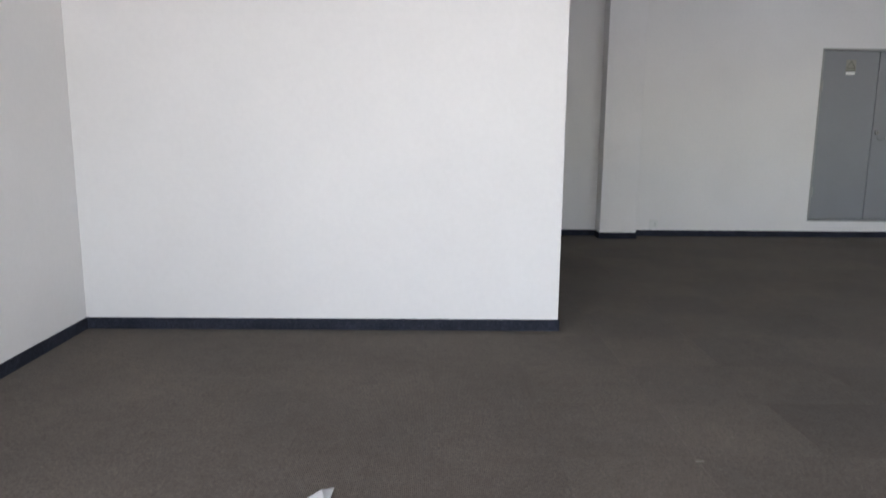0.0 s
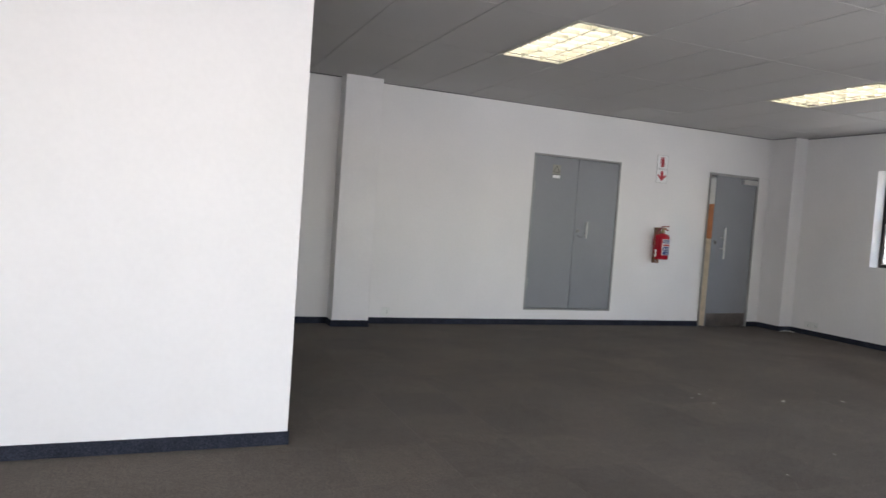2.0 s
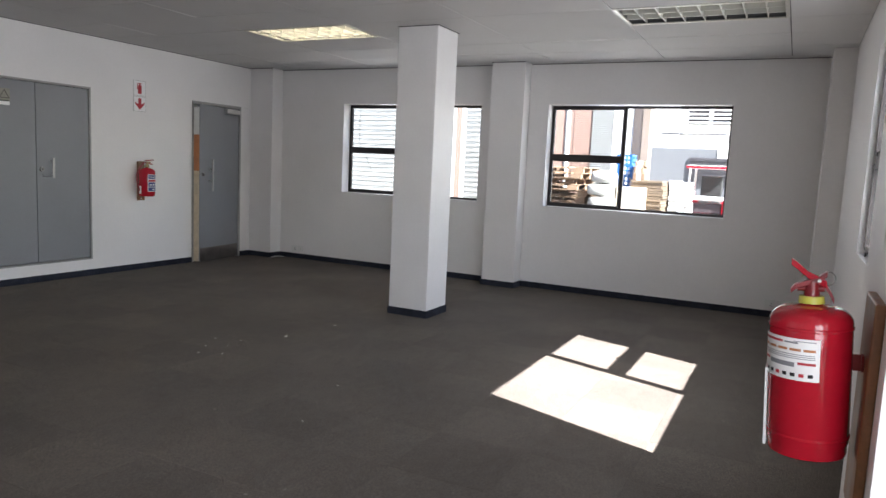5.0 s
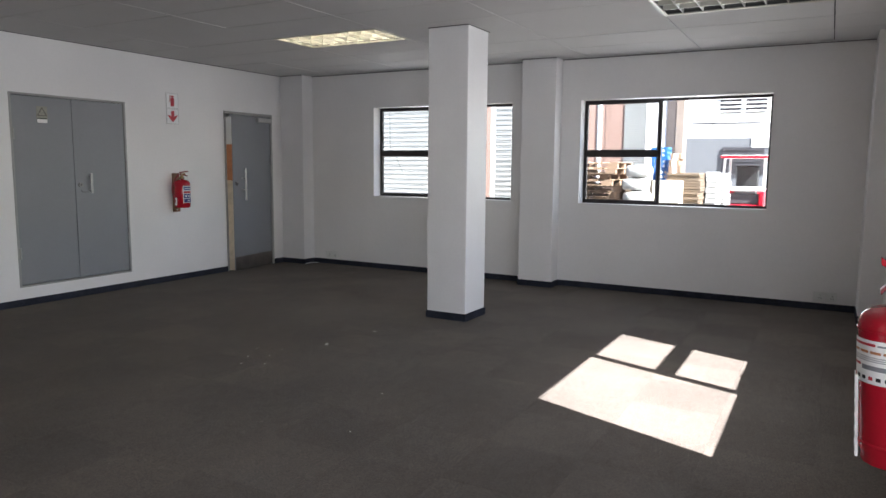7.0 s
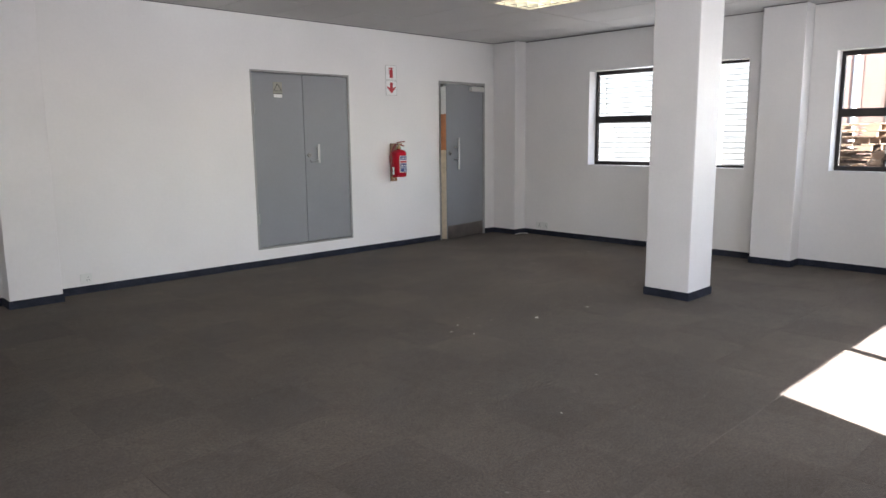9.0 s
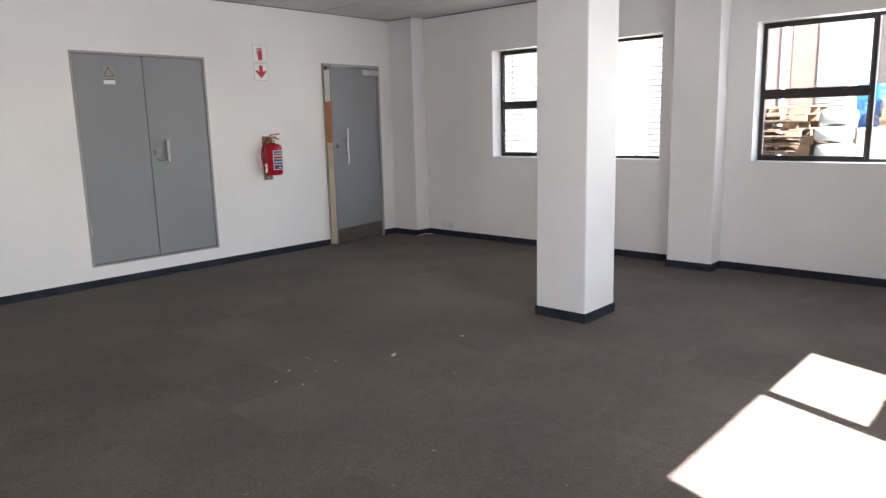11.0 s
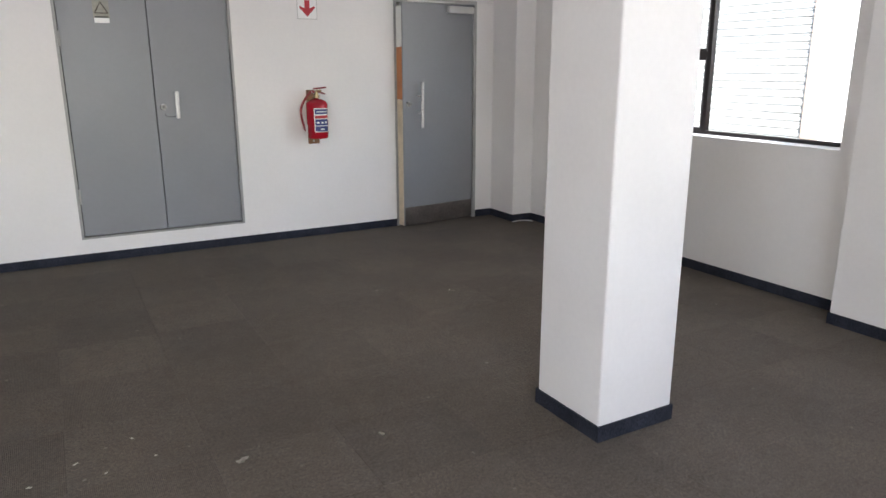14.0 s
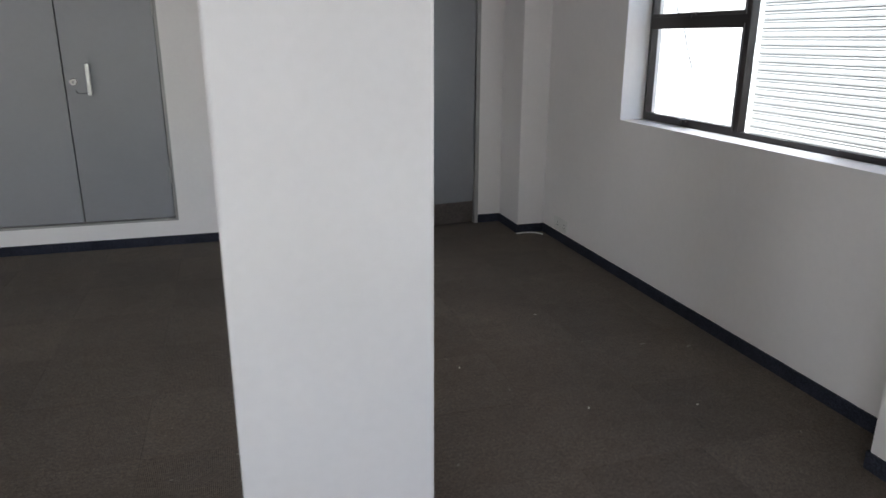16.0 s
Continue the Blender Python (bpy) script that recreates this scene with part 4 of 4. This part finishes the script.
def warehouse():
    """Peach plastered warehouse opposite the windows, with roller shutters."""
    e = empty("warehouse", (XB, 7, GZ), "peach plastered warehouse with white roller shutters and white downpipes", "building")
    oy = 7

    def W(x0, x1, y0, y1, z0, z1):
        return B(x0, x1, y0 - oy, y1 - oy, z0, z1)

    w = bmesh.new()
    for a, b, z0 in ((3.64, 3.94, 3.8), (3.94, 4.3, 0), (4.3, 5.85, 4.2), (6.35, 8.85, 4.2), (9.05, 14, 0)):
        box(w, 0, 0.25, a - oy, b - oy, z0, 6)
    box(w, 0, 0.25, 3.3 - oy, 3.64 - oy, 3.8, 6)
    box(w, 0.25, 1.6, 13.75 - oy, 14 - oy, 0, 6)
    box(w, 1.35, 1.6, 3.25 - oy, 13.75 - oy, 0, 6)
    box(w, 0.25, 1.6, 3.0 - oy, 3.25 - oy, 0, 6)
    part("wall", w, PEACH, e)
    part("roof", W(-0.2, 1.8, 2.9, 14.2, 6, 6.2), OUT_GREY, e)
    part("bay", W(-0.02, 0.25, 5.85, 6.35, 0, 6), OUT_WHITE, e, "pale plaster bay between the shutters")
    part("bay", W(-0.03, 0.25, 8.85, 9.05, 0, 6), OUT_WHITE, e, "white plaster pier beside the shutter")
    part("bay", W(-0.02, -0.001, 9.05, 14, 0, 6), OUT_WHITE, e, "white plaster facade past the shutter")
    part("band", W(-0.024, -0.0202, 5.93, 6.03, 0, 6), PEACH, e, "faded peach band")
    part("pillar", W(-0.03, 0.2, 6.35, 6.57, 0, 4.2), OUT_BEIGE, e, "beige plaster pillar")
    part("pillar", W(-0.02, 0.25, 2.99, 3.3, 0, 6), OUT_WHITE, e, "pale pillar")
    part("pillar", W(-0.03, 0.3, 2.85, 2.99, 0, 6), OUT_BROWN, e, "dull brown pillar")
    part("pillar", W(-0.035, 0.25, 2.74, 2.85, 0, 6), OUT_BEIGE, e, "beige pillar edge")
    for y in (4.04, 6.2):
        part("downpipe", rod(bmesh.new(), (0.022, y - oy, 0), (0.022, y - oy, 5.9), 0.045, seg=14), OUT_WHITE, e, "white downpipe", smooth=True)
    for y0, y1, z1, mat, say in ((6.57, 8.85, 4.2, SHUTTER, "white roller shutter, closed"), (4.3, 5.85, 4.2, SHUTTER, "white roller shutter, closed"),
                                 (3.3, 3.64, 3.8, SHUTTER, "white roller shutter, closed"), (3.64, 3.94, 3.8, PEACH, "peach painted slatted panel")):
        s = part("roller_shutter", W(0.0, 0.1, y0, y1, 0, z1), mat, e, say)
        pitch = 0.086 if y1 - y0 > 1 else 0.03
        n = int(z1 / pitch)
        me = None
        for k in range(n):
            if me is None:
                b = bmesh.new()
                deep = 1 if mat == SHUTTER else 0.35
                prof = [(px * deep, pz * pitch / 0.086) for px, pz in ((0.0, 0), (-0.018, 0.004), (-0.02, 0.028), (-0.016, 0.052), (-0.003, 0.056), (-0.003, 0.06), (-0.016, 0.064), (-0.014, 0.078), (0.0, 0.081))]
                vs = [[b.verts.new((px, yy - oy, pz)) for px, pz in prof] for yy in (y0 + 0.002, y1 - 0.002)]
                for i in range(len(prof) - 1):
                    b.faces.new((vs[0][i], vs[1][i], vs[1][i + 1], vs[0][i + 1]))
                b.faces.new(vs[0])
                b.faces.new(vs[1][::-1])
                bmesh.ops.recalc_face_normals(b, faces=b.faces)
                me = mesh_from("slat", b, mat)
            o = new("slat", me)
            o.parent = s
            o.location = (0, 0, pitch * k)


warehouse()


def office_block():
    """White rendered building across the yard with louvred windows and a grey lower annexe."""
    X = 25
    e = empty("office_block", (X, 3, GZ), "white rendered office block with louvred windows and a grey lower wall", "building")
    part("wall", B(0, 6, -14, 9, 0, 8), OUT_WHITE, e)
    part("roof", B(-0.15, 6.1, -14.1, 9.1, 8, 8.25), OUT_GREY, e)
    part("lower_wall", B(-0.05, -0.004, -1.6, 5, 0, 2.5), OUT_PALE, e, "pale grey painted lower wall")
    part("pipe", rod(bmesh.new(), (-0.06, -0.2, 2.98), (-0.06, 1.9, 2.98), 0.03, seg=8), OUT_GREY, e, "thin grey service pipe on brackets")
    part("parapet_step", B(-0.07, -0.052, -1.6, 0.05, 2.2, 2.5), OUT_WHITE, e, "white painted step of the lower wall")
    part("ledge", B(-0.08, -0.002, -1.6, 1.2, 2.95, 3.05), OUT_WHITE, e, "thin white ledge")
    for y in (-0.35, 0.42):
        w = part("window", B(-0.06, -0.003, y, y + 0.62, 3.3, 4.1), OUT_DARK, e, "dark window behind white louvres")
        for k in range(6):
            part("louvre", B(-0.1, -0.062, y - 0.02, y + 0.64, 3.33 + k * 0.135, 3.38 + k * 0.135), OUT_WHITE, w)
    d = part("window", B(-0.1, -0.053, -0.35, 0.9, 1.35, 2.2), OUT_DARK, e, "dark roller-shuttered window")
    for k in range(7):
        part("slat", B(-0.12, -0.102, -0.33, 0.88, 1.38 + k * 0.12, 1.43 + k * 0.12), OUT_DARK, d)


office_block()


def pallet_thing():
    e = empty("pallet", (0, 0, 0), "pale timber pallet in an outdoor stack", "pallet", "stacked pallets")
    for y in (-0.55, -0.34, -0.115, 0.115, 0.34, 0.55):
        part("deck_board", B(-0.5, 0.5, y - 0.06, y + 0.06, 0.066, 0.08, bevel=0.003), PALLET, e)
    for x in (-0.45, 0, 0.45):
        part("stringer", B(x - 0.05, x + 0.05, -0.6, 0.6, 0.054, 0.0655), PALLET, e)
        for y in (-0.53, 0, 0.53):
            part("block", B(x - 0.05, x + 0.05, y - 0.07, y + 0.07, 0.013, 0.054), PALLET, e)
        part("base_board", B(x - 0.05, x + 0.05, -0.6, 0.6, 0, 0.013), PALLET, e)
    return e


first = pallet_thing()
pr = random.Random(8)
stacks = [(10.45, 3.86, 20, 0.0), (10.6, 5.45, 10, 0.05)]
for si, (x, y, n, turn) in enumerate(stacks):
    for k in range(n):
        m = pose(x + pr.uniform(-0.05, 0.05), y + pr.uniform(-0.09, 0.09) + 0.022 * max(0, k - 12) * (si == 0), GZ + 0.081 * k, 0, 0, math.degrees(turn) + pr.uniform(-3, 3))
        if si == 0 and k == 0:
            first.matrix_basis = m
        else:
            copy_thing(first, m)


def crate_stack(x, y, n):
    for k in range(n):
        e = empty("crate", (x + pr.uniform(-0.03, 0.03), y + pr.uniform(-0.03, 0.03), GZ + 1.37 + 0.158 * k), "blue plastic bottle crate in a stack", "crate", "blue crates")
        b = bmesh.new()
        for z in (0, 0.066, 0.132):
            for s in (-1, 1):
                box(b, -0.15, 0.15, s * 0.11 - 0.008, s * 0.11 + 0.008, z, z + 0.024)
                box(b, s * 0.15 - 0.008, s * 0.15 + 0.008, -0.102, 0.102, z, z + 0.024)
        for xx in (-0.14, -0.05, 0.05, 0.14):
            for s in (-1, 1):
                box(b, xx - 0.012, xx + 0.012, s * 0.11 - 0.006, s * 0.11 + 0.006, 0, 0.155)
        for yy in (-0.09, -0.03, 0.03, 0.09):
            for s in (-1, 1):
                box(b, s * 0.15 - 0.006, s * 0.15 + 0.006, yy - 0.011, yy + 0.011, 0, 0.155)
        box(b, -0.14, 0.14, -0.1, 0.1, 0, 0.012)
        part("basket", b, BLUE, e)


def carton(x, y, z, sx, sy, h, brown=False):
    e = empty("carton", (x, y, z), "brown board box on a stack outdoors" if brown else "pale cardboard carton outdoors", "carton", "cartons")
    part("carton_body", B(-sx / 2, sx / 2, -sy / 2, sy / 2, 0, h, bevel=0.01), PALLET if brown else CARDBOARD, e)
    part("tape", B(-sx / 2 - 0.002, sx / 2 + 0.002, -0.03, 0.03, h - 0.1, h + 0.002), LABEL_WHITE, e)


def sheet_stack(x, y, sx, sy, thick, n, mat, label, category):
    """Loose stack of flat sheets, each a little out of line."""
    e = empty("sheet_stack", (x, y, GZ), label, category, "stacked sheets")
    sheet = mesh_from("sheet", B(-sx / 2, sx / 2, -sy / 2, sy / 2, 0, thick * 0.86, bevel=0.002), mat)
    for k in range(n):
        o = new("sheet", sheet)
        o.parent = e
        o.matrix_basis = pose(pr.uniform(-0.015, 0.015), pr.uniform(-0.015, 0.015), thick * k, 0, 0, pr.uniform(-1.5, 1.5))


def sack(x, y, z, sx, sy, h):
    """Plump film-wrapped sack, flattened where it lies."""
    b = bmesh.new()
    bmesh.ops.create_icosphere(b, subdivisions=3, radius=1)
    for v in b.verts:
        c = v.co
        k = 1 + 0.05 * math.sin(5 * c.x + 9 * y + 4 * z) * math.sin(6 * c.y + 7 * z) + 0.03 * math.sin(13 * c.y + 11 * c.x)
        v.co = Vector([math.copysign(abs(a) ** 0.6, a) * k for a in c])
    lo, hi = min(v.co.z for v in b.verts), max(v.co.z for v in b.verts)
    for v in b.verts:
        v.co = Vector((v.co.x * sx / 2, v.co.y * sy / 2, (v.co.z - lo) / (hi - lo) * h))
    o = thing("sack", b, FILM, "white plastic-wrapped sack in an outdoor pile", "sack", "wrapped sacks", smooth=True)
    o.location = (x, y, z)


carton(11.1, 2.95, GZ, 0.36, 0.26, 1.368)
crate_stack(11.1, 2.95, 3)
sheet_stack(10.9, 2.55, 0.7, 0.44, 0.037, 40, BOARD, "tall stack of flat brown board sheets in the yard", "board stack")
carton(10.85, 2.7, GZ + 40 * 0.037 - 0.005, 0.3, 0.17, 0.1, True)
carton(10.85, 2.71, GZ + 40 * 0.037 + 0.096, 0.28, 0.14, 0.09, True)
carton(10.85, 2.69, GZ + 40 * 0.037 + 0.187, 0.26, 0.16, 0.08, True)
carton(10.4, 2.72, GZ, 0.34, 0.36, 1.37)
for k in range(9):
    sack(10.05 + 0.03 * (k % 3), 3.05 + 0.03 * (k % 2), GZ + 0.176 * k, 0.42, 0.34, 0.178)
sheet_stack(11.25, 2.24, 0.5, 0.14, 0.075, 20, FILM, "narrow stack of white film-wrapped packs in the yard", "pack stack")
sheet_stack(13.0, 2.39, 0.8, 0.26, 0.07, 21, FILM, "stack of white film-wrapped packs in the yard", "pack stack")


def forklift(x, y):
    e = empty("forklift", (x, y, GZ), "red forklift truck with black seat and white overhead guard", "forklift")
    b = bmesh.new()
    box(b, -0.9, 0.9, -0.5, 0.5, 0.25, 0.72, bevel=0.05)
    box(b, 0.3, 0.95, -0.5, 0.5, 0.7, 1.0, bevel=0.08)
    for sy in (-0.43, 0.43):
        box(b, -0.9, -0.5, sy - 0.06, sy + 0.06, 0.7, 1.02, bevel=0.03)
    part("body", b, RED, e)
    part("grille", B(-0.8, -0.5, -0.365, 0.365, 0.725, 0.96, bevel=0.02), OUT_DARK, e, "dark front grille")
    part("hood", B(-0.88, -0.45, -0.48, 0.48, 1.025, 1.12, bevel=0.03), OUT_WHITE, e, "white hood panel")
    part("counterweight", B(0.7, 1.1, -0.52, 0.52, 0.3, 0.95, bevel=0.08), OUT_DARK, e)
    part("seat", B(0.0, 0.45, -0.25, 0.25, 0.73, 1.0, bevel=0.03), BLACK_RUBBER, e)
    part("seat_back", B(0.3, 0.42, -0.25, 0.25, 1.0, 1.6, bevel=0.03), BLACK_RUBBER, e)
    for s in (-0.45, 0.45):
        for xx, low in ((-0.55, 1.12), (0.75, 0.98)):
            part("guard_post", rod(bmesh.new(), (xx, s, low - 0.02), (xx * 0.8, s * 0.95, 1.78), 0.03, seg=8), OUT_WHITE, e)
    part("overhead_guard", B(-0.6, 0.75, -0.5, 0.5, 1.77, 1.84, bevel=0.02), OUT_WHITE, e)
    part("guard_edge", B(-0.64, -0.605, -0.5, 0.5, 1.77, 1.83), RED, e, "red front edge of the guard")
    for s in (-0.3, 0.3):
        part("mast", B(-1.05, -0.93, s - 0.03, s + 0.03, 0.1, 0.7), OUT_DARK, e)
        part("fork", B(-2.0, -0.95, s - 0.06, s + 0.06, 0.1, 0.15), OUT_DARK, e)
    for xx in (-0.6, 0.65):
        for s in (-0.5, 0.5):
            part("wheel", rod(bmesh.new(), (xx, s - 0.09, 0.28), (xx, s + 0.09, 0.28), 0.28, seg=20), TYRE, e, smooth=True)


forklift(18.5, 2.52)

# ---- carpet tiles ----
T = 0.5


def tile_mesh(mat):
    tile_bm = bmesh.new()
    box(tile_bm, -0.2497, 0.2497, -0.2497, 0.2497, -0.0055, 0)
    bmesh.ops.inset_region(tile_bm, faces=[f for f in tile_bm.faces if f.normal.z > 0.9], thickness=0.0015)
    for v in tile_bm.verts:
        if v.co.z > -0.001 and max(abs(v.co.x), abs(v.co.y)) > 0.2495:
            v.co.z = -0.0008
    return mesh_from("carpet_tile", tile_bm, mat)


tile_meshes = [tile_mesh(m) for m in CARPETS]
rest = [bmesh.new(), bmesh.new()]
for i in range(-5, 17):
    for j in range(-6, 16):
        cx, cy = 0.32 + T * i, -0.03 + T * j
        if cx - T / 2 > XR or cx + T / 2 < XL or cy - T / 2 > YB or cy + T / 2 < YE:
            continue
        # Turned tiles get the lighter tone that stands for their pile sheen.
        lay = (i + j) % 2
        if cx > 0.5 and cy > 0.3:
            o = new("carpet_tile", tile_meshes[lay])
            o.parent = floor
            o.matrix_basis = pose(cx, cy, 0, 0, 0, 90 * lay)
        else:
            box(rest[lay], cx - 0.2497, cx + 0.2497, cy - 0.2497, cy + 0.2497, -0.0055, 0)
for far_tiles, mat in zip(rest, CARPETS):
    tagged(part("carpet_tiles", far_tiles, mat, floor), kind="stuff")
